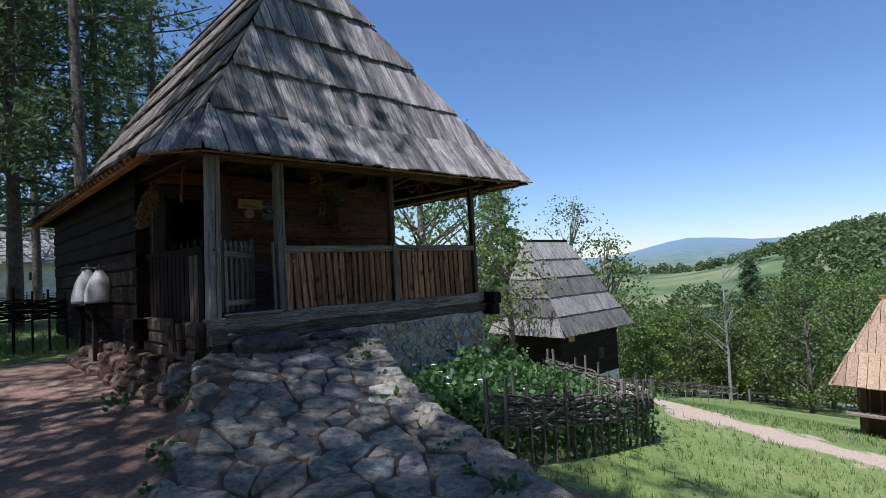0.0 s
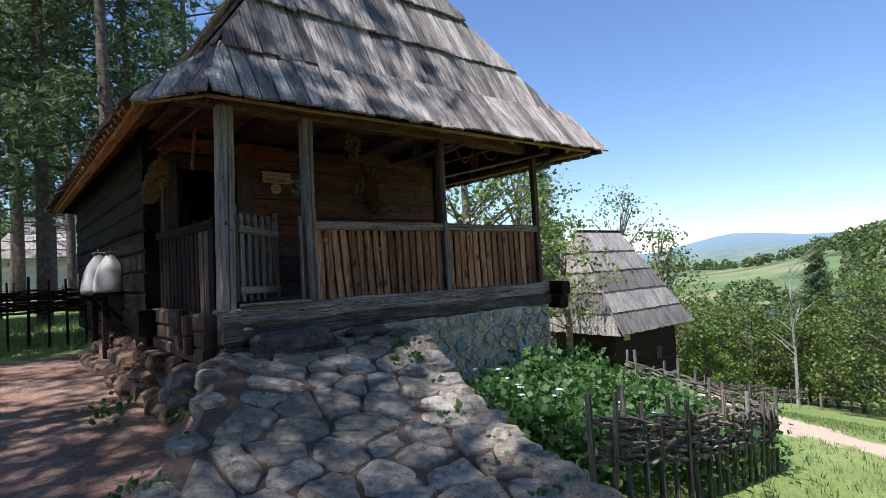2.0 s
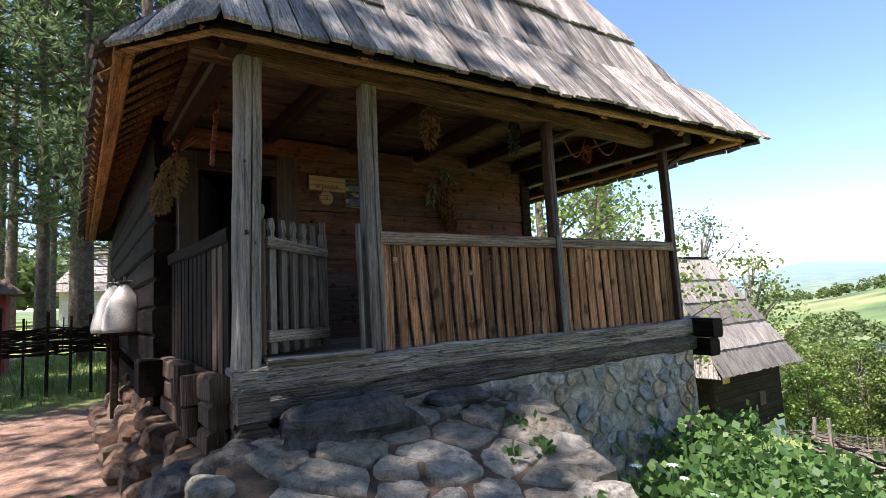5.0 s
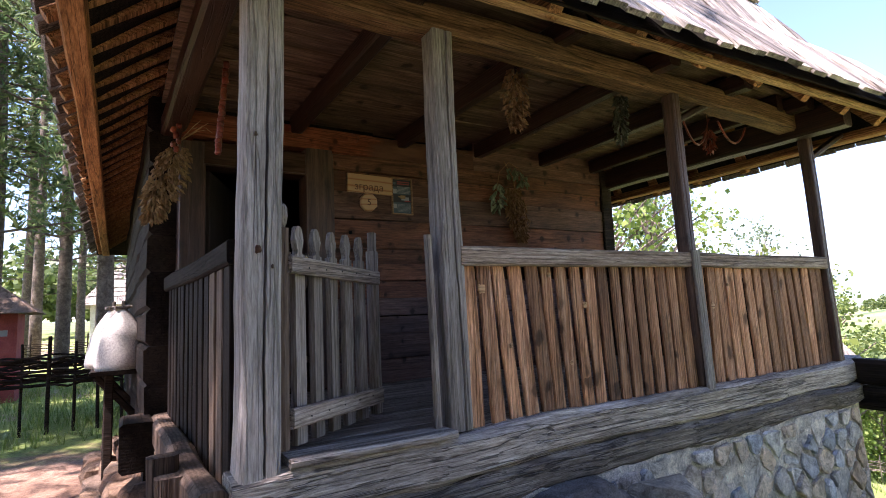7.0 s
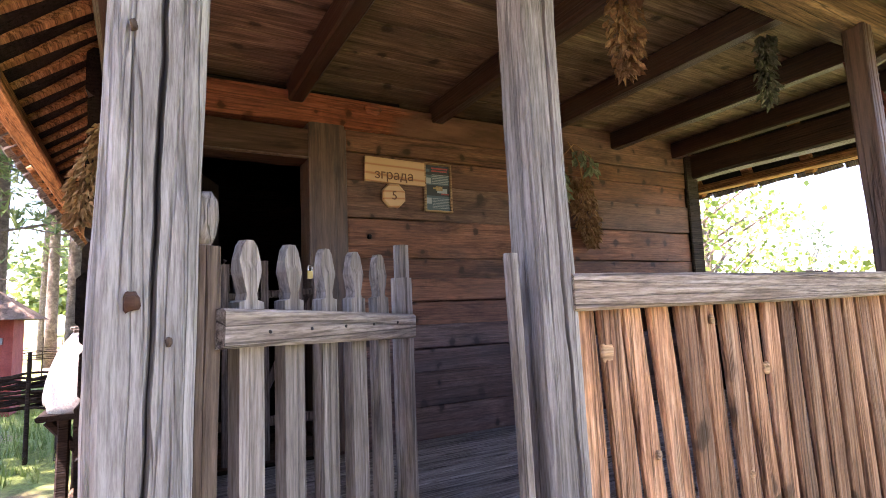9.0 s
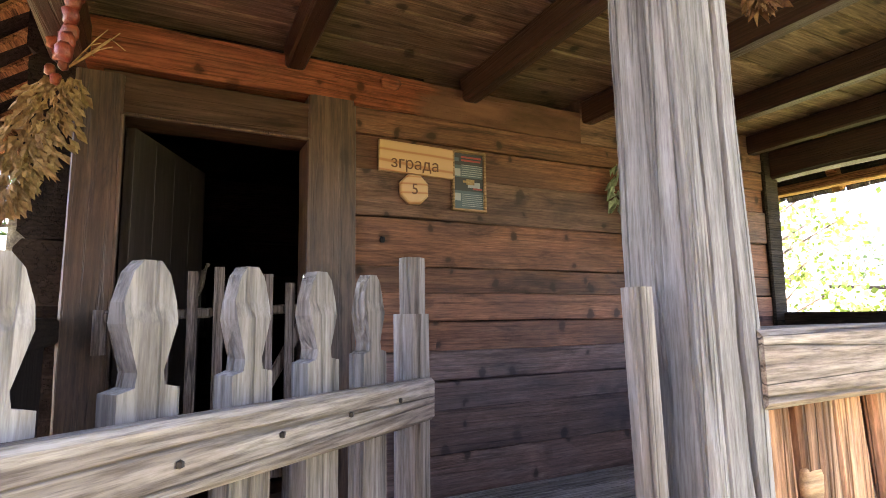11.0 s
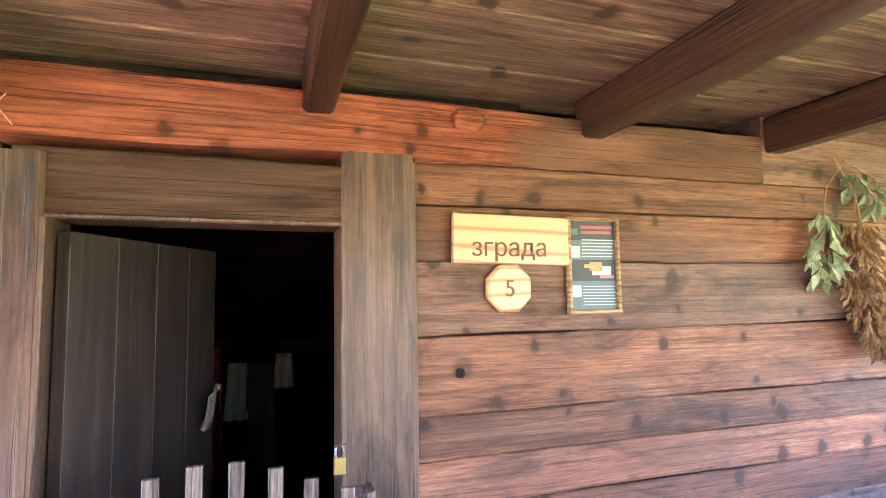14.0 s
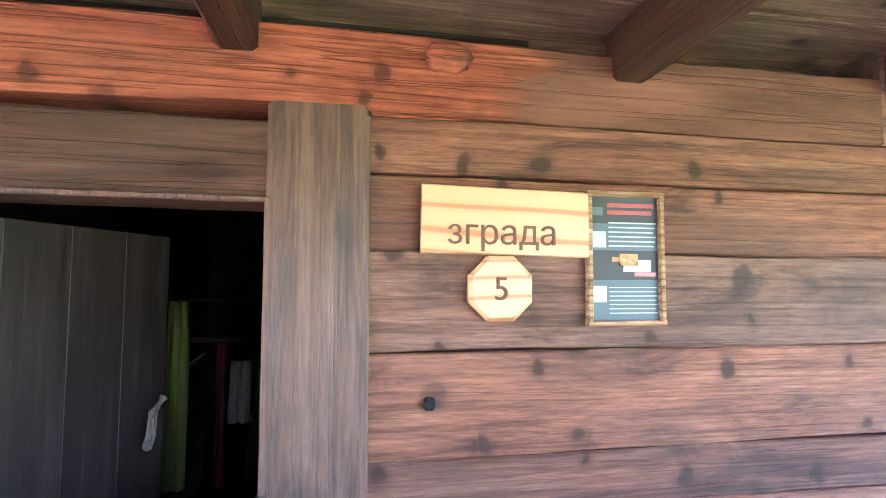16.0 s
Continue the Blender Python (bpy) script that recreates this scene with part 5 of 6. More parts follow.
part("stalk", join(rod([(2.66, 1.94, 3.16), (2.74, 1.92, 3.0), (2.78, 1.92, 2.8)], 0.005), rod([(2.72, 1.94, 3.15), (2.58, 1.92, 3.03), (2.52, 1.92, 2.8)], 0.004), rod([(2.72, 1.94, 3.15), (2.86, 1.92, 3.08), (2.92, 1.92, 2.96)], 0.004)), M_HERB, herb)
husk = thing("corn_husk_bunch", (-0.36, 1.86, 3.1), "hanging bunch of pale dry husks with red peppers on top", "dried bunch")
part("husk_head", bunch((-0.47, 1.82, 2.38), (-0.31, 1.86, 3.0), 0.11, 620, 0.048, br, 1.0, 0.8), M_HUSK, husk)
for i in range(7):
    part("pepper", rock((-0.325 + 0.02 * math.sin(i * 2.1), 1.80 + 0.012 * math.cos(i * 1.7), 3.08 - 0.035 * i), 0.02, 0.02, 0.022, i, 7, 5), M_PEPPER, husk, "dried red pepper", True)
part("stalk", join(*[rod([(-0.30, 1.86, 2.95), (-0.25 + 0.018 * i, 1.84 - 0.012 * i, 3.02 + 0.02 * (i % 3)), (-0.215 + 0.022 * i, 1.83 - 0.02 * i, 3.0 + 0.05 * ((i * 2) % 5) / 2)], 0.0032, 5, 0.5) for i in range(6)]), M_HUSK, husk)
chain = thing("pepper_garland", (-0.12, 1.05, 3.2), "long hanging string of dried red peppers", "dried bunch")
for i in range(17):
    part("pepper", rock((-0.12 - 0.003 * i, 1.05 + 0.015 * math.sin(i * 1.9), 3.2 - 0.034 * i), 0.02, 0.02, 0.022, i, 7, 5), M_PEPPER, chain, smooth=True)
for nm, c, top, r, n, leaf, m, lab in (("pepper_bunch", (1.46, 0.3, 2.80), (1.49, 0.3, 3.26), 0.085, 260, 0.05, M_HERB, "reddish dry bunch hanging from the porch ceiling"), ("herb_bunch", (2.44, 0.3, 2.84), (2.47, 0.3, 3.24), 0.055, 170, 0.05, M_DARKHERB, "dark green dry bunch hanging from the porch ceiling"), ("pepper_bunch", (3.45, 0.25, 2.87), (3.45, 0.25, 3.08), 0.06, 90, 0.04, M_PEPPER, "dark red bunch hanging from the porch ceiling")):
    o = thing(nm, top, lab, "dried bunch", "bunches under the porch ceiling")
    part("leaves", bunch(c, top, r, n, leaf, br), m, o)
    part("string", rod([top, (top[0], top[1], 3.22)], 0.003, 4), M_HERB, o)
gar = thing("garland", (3.3, 0.2, 3.1), "sagging red garland strung under the porch ceiling", "garland")
for x0, x1, sag in ((3.05, 3.42, 0.24), (3.55, 3.95, 0.16)):
    part("string", rod([(x0 + (x1 - x0) * i / 9, 0.22, 3.12 - sag * (1 - (2 * i / 9 - 1) ** 2)) for i in range(10)], 0.009, 6), M_PEPPER, gar)

# inside the dark room
for nm, x, z0, z1, w, m, lab in (("hanging_towel", 0.52, 2.03, 2.25, 0.13, M_CLOTHW, "white linen towel hanging in the dark room"), ("hanging_shirt", 0.24, 1.85, 2.2, 0.14, M_CLOTHW, "pale shirt hanging in the dark room"), ("woven_belt", 0.13, 1.5, 2.3, 0.06, M_CLOTHR, "red woven belt hanging in the dark room"), ("hanging_cloth", -0.02, 1.6, 2.55, 0.12, M_CLOTHY, "yellow-green cloth hanging in the dark room"), ("dark_coat", 0.38, 1.5, 2.2, 0.2, M_CLOTHB, "dark coat hanging in the room")):
    V, F = [], []
    yy = 4.0 if nm != "hanging_cloth" else 3.7
    for j in range(7):
        for i in range(9):
            u = i / 8 - 0.5
            V.append((x + u * w * (0.75 + 0.25 * j / 6), yy + 0.02 * math.sin(u * 14 + j * 0.4), z1 + (z0 - z1) * j / 6))
    for j in range(6):
        for i in range(8):
            a = j * 9 + i
            F.append((a, a + 1, a + 10, a + 9))
    o = solo(nm, (V, F), m, lab, "cloth", smooth=True)
    so = o.modifiers.new("thick", "SOLIDIFY")
    so.thickness = 0.008
rack = thing("clothes_rail", (0.3, 4.02, 2.3), "dark wooden rail with pegs in the room", "rail")
part("bar", timber((-0.15, 4.03, 2.32), (1.5, 4.03, 2.32), 0.04, 0.03, 4, 0.004), W_LINTEL, rack)
part("hanger_rod", rod([(-0.15, 3.72, 2.56), (1.5, 3.72, 2.56)], 0.012), W_DOOR, rack)
part("upright", timber((1.48, 4.03, 1.1), (1.48, 4.03, 2.6), 0.05, 0.05, 4, 0.004), W_DOOR, rack)
part("upright", timber((-0.17, 4.03, 1.1), (-0.17, 4.03, 2.6), 0.05, 0.05, 4, 0.004), W_DOOR, rack)


# ---- beside the house ----
def skep(x, y, z, s, seed):
    o = thing("beehive_skep", (x, y, z), "pale clay-plastered conical skep on a wooden shelf", "beehive", "skeps on the shelf")
    V, F = [], []
    prof = [(0.215, 0.0), (0.222, 0.05), (0.21, 0.16), (0.18, 0.28), (0.135, 0.39), (0.085, 0.47), (0.05, 0.52), (0.03, 0.55)]
    n = 14
    for r, h in prof:
        for j in range(n):
            a = 2 * math.pi * j / n
            k = 1 + 0.06 * noise.noise((math.cos(a) * 1.5 + seed, math.sin(a) * 1.5, h * 4))
            V.append((x + r * s * k * math.cos(a), y + r * s * k * math.sin(a), z + h * s))
    for i in range(len(prof) - 1):
        for j in range(n):
            a, b = i * n + j, i * n + (j + 1) % n
            F.append((a, b, b + n, a + n))
    F += [tuple(range(n - 1, -1, -1)), tuple(range(len(V) - n, len(V)))]
    part("body", (V, F), M_SKEP, o, smooth=True)
    part("cap", timber((x - 0.07, y, z + 0.56 * s), (x + 0.07, y + 0.02, z + 0.565 * s), 0.11, 0.03, 3, 0.006, 0.008), W_STAKE, o)
    part("peg", rod([(x, y, z + 0.53 * s), (x + 0.005, y, z + 0.62 * s)], 0.018), W_STAKE, o)


shelf = thing("skep_shelf", (-0.60, 4.2, 1.22), "rough wooden shelf on brackets against the log wall", "shelf")
part("board", timber((-0.64, 3.6, 1.26), (-0.66, 5.0, 1.26), 0.42, 0.04, 5, 0.01), W_DARKY, shelf)
for y in (3.75, 4.8):
    part("bracket", timber((-0.80, y, 1.23), (-0.48, y, 0.85), 0.06, 0.06, 3, 0.005), W_DARKX, shelf)
    part("leg", timber((-0.70, y, 0.1), (-0.70, y, 1.24), 0.08, 0.08, 4, 0.01), W_DARKX, shelf)
skep(-0.60, 3.85, 1.28, 1.05, 1)
skep(-0.68, 4.4, 1.28, 1.08, 5)
skep(-0.62, 4.8, 1.28, 1.0, 8)
tr_ = thing("wooden_trough", (-0.5, 1.9, 0.75), "dark old wooden box against the log wall", "box")
part("body", timber((-0.52, 1.75, 0.92), (-0.52, 2.2, 0.92), 0.2, 0.3, 4, 0.01, 0.02), W_DARKY, tr_)
rr2 = random.Random(77)
for i in range(46):
    f = i / 46
    y = 0.0 + f * 5.0 + rr2.uniform(-0.1, 0.1)
    lay = i % 3
    sx, sy, sz = rr2.uniform(0.10, 0.2), rr2.uniform(0.12, 0.24), rr2.uniform(0.06, 0.13)
    x = -0.42 - 0.16 * (2 - lay) * (0.6 + 0.6 * f) + rr2.uniform(-0.04, 0.04)
    z = ground_z(x, y) + 0.06 + lay * 0.15
    z = min(z, 0.72)
    solo("field_stone", rock((x, y, z), sx, sy, sz, i * 1.3), M_RUBBLE, "rough reddish-brown field stone at the foot of the house", "stone", "stones along the house wall", at=(x, y, z))
for x, y, z, sx, sy, sz in ((0.36, -0.36, 0.72, 0.42, 0.17, 0.15), (-0.28, -0.28, 0.52, 0.26, 0.2, 0.16), (-0.55, -0.1, 0.45, 0.22, 0.24, 0.14), (1.25, -0.2, 0.74, 0.25, 0.16, 0.07)):
    solo("step_stone", rock((x, y, z), sx, sy, sz, x * 7, 22, 14, 0.5), M_SLATE, "large dark slaty stone at the porch foot", "stone", "stones along the house wall", at=(x, y, z))


# ---- fences ----
def wattle(points, height, gap, rng, label, layers=7, lo=0.35, material=None, thick=1.0):
    """Stakes driven into the ground with withies woven round them."""
    P = [Vector((x, y, 0)) for x, y in points]
    seglen = [(b - a).length for a, b in zip(P, P[1:])]
    total = sum(seglen)

    def at_s(s):
        for a, b, L in zip(P, P[1:], seglen):
            if s <= L or b is P[-1]:
                return a.lerp(b, s / L), (b - a).normalized()
            s -= L
    p0 = at_s(0)[0]
    o = thing("wattle_fence", (p0.x, p0.y, ground_z(p0.x, p0.y)), label, "fence")
    n = int(total / gap)
    for i in range(n + 1):
        q, d = at_s(total * i / n)
        gz = ground_z(q.x, q.y)
        tall = height * rng.uniform(0.9, 1.2)
        part("stake", timber((q.x, q.y, gz - 0.1), (q.x + rng.uniform(-0.04, 0.04), q.y + rng.uniform(-0.04, 0.04), gz + tall), 0.04 * rng.uniform(0.7, 1.4), 0.04, 4, 0.012, 0.012, taper=0.85, seed=i), material or W_STAKE, o)
    m = int(total / (gap / 2))
    for k in range(layers):
        for rep in range(2):
            pts = []
            s0 = rng.uniform(0, 0.3)
            for i in range(m + 1):
                s = min(total, s0 + total * i / m)
                q, d = at_s(s)
                side_v = Vector((-d.y, d.x, 0))
                ph = math.pi * (s / gap + k + rep)
                off = 0.035 * math.sin(ph) + rng.uniform(-0.012, 0.012)
                h = height * (lo + (0.92 - lo) * (k + 0.5 * rep) / layers) + rng.uniform(-0.025, 0.025)
                pts.append((q.x + side_v.x * off, q.y + side_v.y * off, ground_z(q.x, q.y) + h))
            part("withy", rod(pts, rng.uniform(0.009, 0.017) * thick, 5), material or W_WITHY, o)
    return o


fr = random.Random(5)
wattle([(1.15, -3.15), (2.2, -3.2), (3.6, -3.12), (4.75, -3.0), (5.15, -2.2), (5.2, -0.9)], 0.78, 0.2, fr, "woven wattle fence of grey sticks round the garden bed", 7, 0.48, None, 1.25)
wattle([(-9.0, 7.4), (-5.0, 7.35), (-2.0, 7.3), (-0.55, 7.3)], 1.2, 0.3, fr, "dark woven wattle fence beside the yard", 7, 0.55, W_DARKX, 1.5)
wattle([(25.5, 9.2), (28.3, 6.8), (31.2, 4.6)], 1.15, 0.45, fr, "pale wattle fence along the meadow edge", 5, 0.5)
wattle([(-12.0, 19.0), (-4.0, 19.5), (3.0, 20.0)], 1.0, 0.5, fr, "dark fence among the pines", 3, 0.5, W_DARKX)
rf = thing("rail_fence", (33.0, 4.0, ground_z(33, 4)), "low grey post and rail fence by the road", "fence")
for i in range(4):
    x, y = 32.6 + i * 1.9, 4.4 - i * 0.9
    part("post", timber((x, y, ground_z(x, y) - 0.1), (x, y, ground_z(x, y) + 0.9), 0.12, 0.12, 2, 0.01), W_STAKE, rf)
    if i < 3:
        part("rail", timber((x, y, ground_z(x, y) + 0.7), (x + 1.9, y - 0.9, ground_z(x + 1.9, y - 0.9) + 0.7), 0.05, 0.12, 3, 0.01), W_STAKE, rf)


# ---- other buildings ----
def cabin(name, x0, x1, y0, y1, z_ground, z_wall, z_eave, z_ridge, rx0, rx1, label, over=0.55, base_h=1.1, roof_m=None, wall_m=None, width=0.16, seed=1):
    """A small log cabin with a shingled roof, a white base, a door and a window."""
    o = thing(name, ((x0 + x1) / 2, (y0 + y1) / 2, z_ground), label, "cabin")
    r = random.Random(seed)
    part("stone_base", block(x0, x1, y0, y1, z_ground - 0.6, z_wall), M_WHITEWALL, o, "whitewashed stone base")
    k = int((z_eave + 0.25 - z_wall) / 0.26)
    for i in range(k):
        z = z_wall + 0.13 + i * 0.26
        part("wall_log", timber((x0, y0 + 0.08, z), (x1, y0 + 0.08, z), 0.16, 0.262, 3, 0.01, 0.02, seed=i), wall_m or W_DARKX, o)
        part("wall_log", timber((x0 + 0.08, y0, z), (x0 + 0.08, y1, z), 0.16, 0.262, 3, 0.01, 0.02, seed=i), wall_m or W_DARKX, o)
        part("wall_log", timber((x1 - 0.08, y0, z), (x1 - 0.08, y1, z), 0.16, 0.262, 3, 0.01, 0.02, seed=i), wall_m or W_DARKX, o)
    part("back_wall", block(x0, x1, y1 - 0.16, y1, z_wall, z_eave + 0.3), wall_m or W_DARKX, o)
    win = part("window", timber((x0 + (x1 - x0) * 0.62, y0 - 0.02, z_wall + 1.0), (x0 + (x1 - x0) * 0.62 + 0.4, y0 - 0.02, z_wall + 1.0), 0.08, 0.5, 2, 0.0, 0.02), W_FRAME, o)
    part("pane", block(x0 + (x1 - x0) * 0.62 + 0.07, x0 + (x1 - x0) * 0.62 + 0.33, y0 - 0.07, y0 - 0.055, z_wall + 0.82, z_wall + 1.18), M_BLACK, win)
    part("board_sign", block(x0 + 0.5, x0 + 0.95, y0 - 0.06, y0 - 0.03, z_eave - 0.42, z_eave - 0.2), W_SIGN, o)
    ym = (y0 + y1) / 2
    E = [(x0 - over, y0 - over, z_eave), (x1 + over, y0 - over, z_eave), (x1 + over, y1 + over, z_eave), (x0 - over, y1 + over, z_eave)]
    R = [(rx0, ym, z_ridge), (rx1, ym, z_ridge)]
    rf_o = part("roof", timber((rx0 - 0.05, ym, z_ridge), (rx1 + 0.05, ym, z_ridge), 0.16, 0.1, 3, 0.01), W_DARKX, o, "weathered grey shingle roof")
    quads = [(E[0], E[1], R[0], R[1]), (E[1], E[2], R[1], R[1]), (E[2], E[3], R[1], R[0]), (E[3], E[0], R[0], R[0])]
    n = 5
    for qi, (a, b, c, d) in enumerate(quads):
        a, b, c, d = (Vector(v) for v in (a, b, c, d))
        for i in range(n):
            f, g = i / n, (i + 1) / n
            boards = shingle_course(a.lerp(c, f), b.lerp(d, f), a.lerp(c, g), b.lerp(d, g), width, 0.08, 0.05, r, 0.03)
            if boards:
                tagged(part("shingle_course", join(*boards), roof_m or W_SHF, rf_o), kind="stuff")
    return o


cabin("log_cabin", 17.1, 21.9, 6.9, 9.9, -5.0, -3.75, -1.5, 2.67, 16.9, 20.1, "dark log cabin with a sunlit grey shingle roof below the house", seed=3)
cabin("far_cottage", -2.0, 4.0, 36.0, 41.0, 0.3, 1.4, 3.2, 6.0, -0.5, 2.5, "pale cottage with shingle roof beyond the pines", wall_m=M_WHITEWALL, seed=6, width=0.25)
hut = thing("small_hut", (15.5, -4.8, -2.9), "small wooden hut with a pale new shingle roof on the slope", "hut")
HZ = ground_z(15.5, -4.8)
for x, y in ((14.4, -3.9), (14.4, -5.8), (17.0, -3.9), (17.0, -5.8)):
    part("post", timber((x, y, HZ - 0.8), (x, y, -1.75), 0.18, 0.18, 3, 0.01), W_FRAME, hut)
part("wall", block(14.45, 17.0, -3.97, -3.87, HZ - 0.8, -1.9), W_FRAME, hut)
part("wall", block(14.36, 14.46, -5.8, -3.97, HZ - 0.8, -1.9), W_LINTEL, hut)
part("bench", timber((14.1, -3.6, -2.55), (14.1, -5.6, -2.55), 0.3, 0.08, 3, 0.01), W_RAIL, hut)
hr = random.Random(8)
hroof = part("roof", timber((15.7, -4.2, 0.25), (15.7, -5.4, 0.25), 0.1, 0.1, 2, 0.01), W_EAVEY, hut, "pale new shingle roof")
HE = [Vector(v) for v in ((13.75, -3.35, -1.75), (17.6, -3.35, -1.75), (17.6, -6.4, -1.75), (13.75, -6.4, -1.75))]
HR = [Vector((15.7, -4.3, 0.25)), Vector((15.7, -5.4, 0.25))]
for a, b, c, d in ((HE[1], HE[0], HR[0], HR[0]), (HE[0], HE[3], HR[0], HR[1]), (HE[3], HE[2], HR[1], HR[1]), (HE[2], HE[1], HR[1], HR[0])):
    for i in range(3):
        for g in shingle_course(b.lerp(d, i / 3), a.lerp(c, i / 3), b.lerp(d, (i + 1) / 3), a.lerp(c, (i + 1) / 3), 0.2, 0.06, 0.03, hr):
            part("shingle", g, W_NEWSHINGLE, hroof)
kiosk = thing("red_kiosk", (-2.75, 11.9, ground_z(-2.75, 11.9)), "small red wooden kiosk with a grey pyramid roof", "kiosk")
KZ = ground_z(-2.75, 11.9)
part("body", block(-3.3, -2.35, 11.5, 12.5, KZ, KZ + 1.75), M_REDPAINT, kiosk)
part("notice", block(-2.65, -2.5, 11.47, 11.495, KZ + 1.3, KZ + 1.42), M_POSTWHITE, kiosk)
part("roof", ([(-3.7, 11.2, KZ + 1.75), (-2.0, 11.2, KZ + 1.75), (-2.0, 12.9, KZ + 1.75), (-3.7, 12.9, KZ + 1.75), (-2.85, 12.0, KZ + 2.45)], [(0, 1, 4), (1, 2, 4), (2, 3, 4), (3, 0, 4), (3, 2, 1, 0)]), M_RUBBLE, kiosk)
road = []
for i in range(20):
    x, y = 34 + i * 2.2, 8.5 - i * 1.6
    road.append(((x, y, ground_z(x, y) + 0.06), (x + 1.4, y + 2.0, ground_z(x + 1.4, y + 2.0) + 0.06)))
solo("road", ([v for ab in road for v in ab], [(2 * i, 2 * i + 2, 2 * i + 3, 2 * i + 1) for i in range(19)]), mottled("pale_gravel", [(0.30, 0.28, 0.26), (0.40, 0.38, 0.35), (0.48, 0.46, 0.43)], 1.5, bump=0.3), "pale gravel road below the meadow", "road", kind="structure")


# ---- trees ----
def leaves(points, size, rng, needle=False, lift=0.2):
    """Many small blades round the given points: (place, spread)."""
    V, F = [], []
    for o, sp, n in points:
        for _ in range(n):
            q = o + Vector((rng.gauss(0, sp), rng.gauss(0, sp), rng.gauss(0, sp * 0.7)))
            d = Vector((rng.uniform(-1, 1), rng.uniform(-1, 1), rng.uniform(-0.6, 0.8) + lift)).normalized()
            s = d.cross(Vector((rng.uniform(-1, 1), rng.uniform(-1, 1), rng.uniform(-1, 1)))).normalized()
            L = size * rng.uniform(0.6, 1.4)
            w = L * (0.10 if needle else 0.42)
            k = len(V)
            if needle:
                for f in range(5):
                    e = (d + Vector((rng.uniform(-0.8, 0.8), rng.uniform(-0.8, 0.8), rng.uniform(-0.6, 0.7)))).normalized()
                    z = e.cross(s).normalized() * w
                    k = len(V)
                    V += [q - z, q + z, q + e * L]
                    F.append((k, k + 1, k + 2))
            else:
                V += [q, q + d * L * 0.5 + s * w, q + d * L, q + d * L * 0.5 - s * w]
                F.append((k, k + 1, k + 2, k + 3))
    return V, F


def pine(at, height, seed, label, bare=0.35, dense=1.0, needle=0.3, name="pine_tree", limbs=64, reach=0.16):
    r = random.Random(seed)
    x, y, z = at
    o = thing(name, at, label, "tree", "pines")
    base_r = height * 0.0095 + 0.02
    trunk_pts = [(x + 0.12 * math.sin(i * 0.9 + seed) * i / 8, y + 0.12 * math.cos(i * 0.7 + seed) * i / 8, z - 0.3 + (height + 0.3) * i / 10) for i in range(11)]
    part("trunk", rod(trunk_pts, base_r, 10, 0.12), M_BARK, o, smooth=True)
    pts, tw = [], []
    for i in range(limbs):
        f = bare + (1 - bare) * (i / limbs) ** 0.9
        hz = z + height * f
        a = i * 2.4 + r.uniform(-0.4, 0.4)
        L = height * reach * (1.05 - ((f - bare) / (1 - bare)) ** 1.2) * r.uniform(0.6, 1.15) + 0.25
        end = Vector((x + L * math.cos(a), y + L * math.sin(a), hz + L * r.uniform(-0.1, 0.25)))
        st = Vector((x, y, hz - 0.1))
        tw.append(rod([st, st.lerp(end, 0.5) + Vector((0, 0, -0.08 * L)), end], 0.012 + 0.012 * L, 4, 0.35))
        for j in range(5):
            g = 0.3 + 0.7 * j / 4
            q = st.lerp(end, g) + Vector((r.uniform(-0.25, 0.25) * L * 0.5, r.uniform(-0.25, 0.25) * L * 0.5, 0.04))
            pts.append((q, 0.10 + 0.10 * L, max(2, int((3 + L * 4) * dense))))
    for i in range(14):
        hz = z + height * (0.12 + (bare - 0.1) * i / 14)
        a = i * 2.1
        L = r.uniform(0.4, 1.3)
        tw.append(rod([(x, y, hz), (x + L * math.cos(a), y + L * math.sin(a), hz - 0.12 * L)], 0.016, 4, 0.3))
    tagged(part("branch_work", join(*tw), M_BARK, o), kind="stuff")
    part("crown", leaves(pts, needle, r, True), M_NEEDLE, o)
    return o


def broadleaf(at, height, seed, label, m=None, width=0.3, n=90, per=22, leaf=0.13, stem=0.03, name="tree", bark=None, low=0.25):
    r = random.Random(seed)
    x, y, z = at
    o = thing(name, at, label, "tree")
    top = Vector((x + r.uniform(-0.2, 0.2), y + r.uniform(-0.2, 0.2), z + height * 0.9))
    part("trunk", rod([(x, y, z - 0.3), (x + 0.05, y, z + height * 0.3), (x, y + 0.06, z + height * 0.6), top], height * stem, 8, 0.2), bark or M_BARK, o, smooth=True)
    pts, tw = [], []
    for i in range(n):
        f = low + (1 - low) * r.random()
        prof = math.sin(math.pi * (0.12 + 0.83 * (f - low) / (1 - low))) ** 0.7
        L = height * width * prof * r.uniform(0.35, 1.1)
        a = r.uniform(0, 2 * math.pi)
        st = Vector((x, y, z + height * max(low * 0.8, f - 0.18)))
        end = Vector((x + L * math.cos(a), y + L * math.sin(a), z + height * f))
        if i % 3 == 0:
            tw.append(rod([st, st.lerp(end, 0.55) + Vector((0, 0, 0.05)), end], height * 0.006, 4, 0.4))
        pts.append((end, height * 0.035 * r.uniform(0.7, 1.5), int(per * r.uniform(0.6, 1.4))))
    tagged(part("branch_work", join(*tw), bark or M_BARK, o), kind="stuff")
    part("crown", leaves(pts, leaf, r), m or M_LEAF, o)
    return o


def polar(az, d):
    x, y = -2.6 + d * math.cos(radians(az)), -6.6 + d * math.sin(radians(az))
    return (x, y, ground_z(x, y))


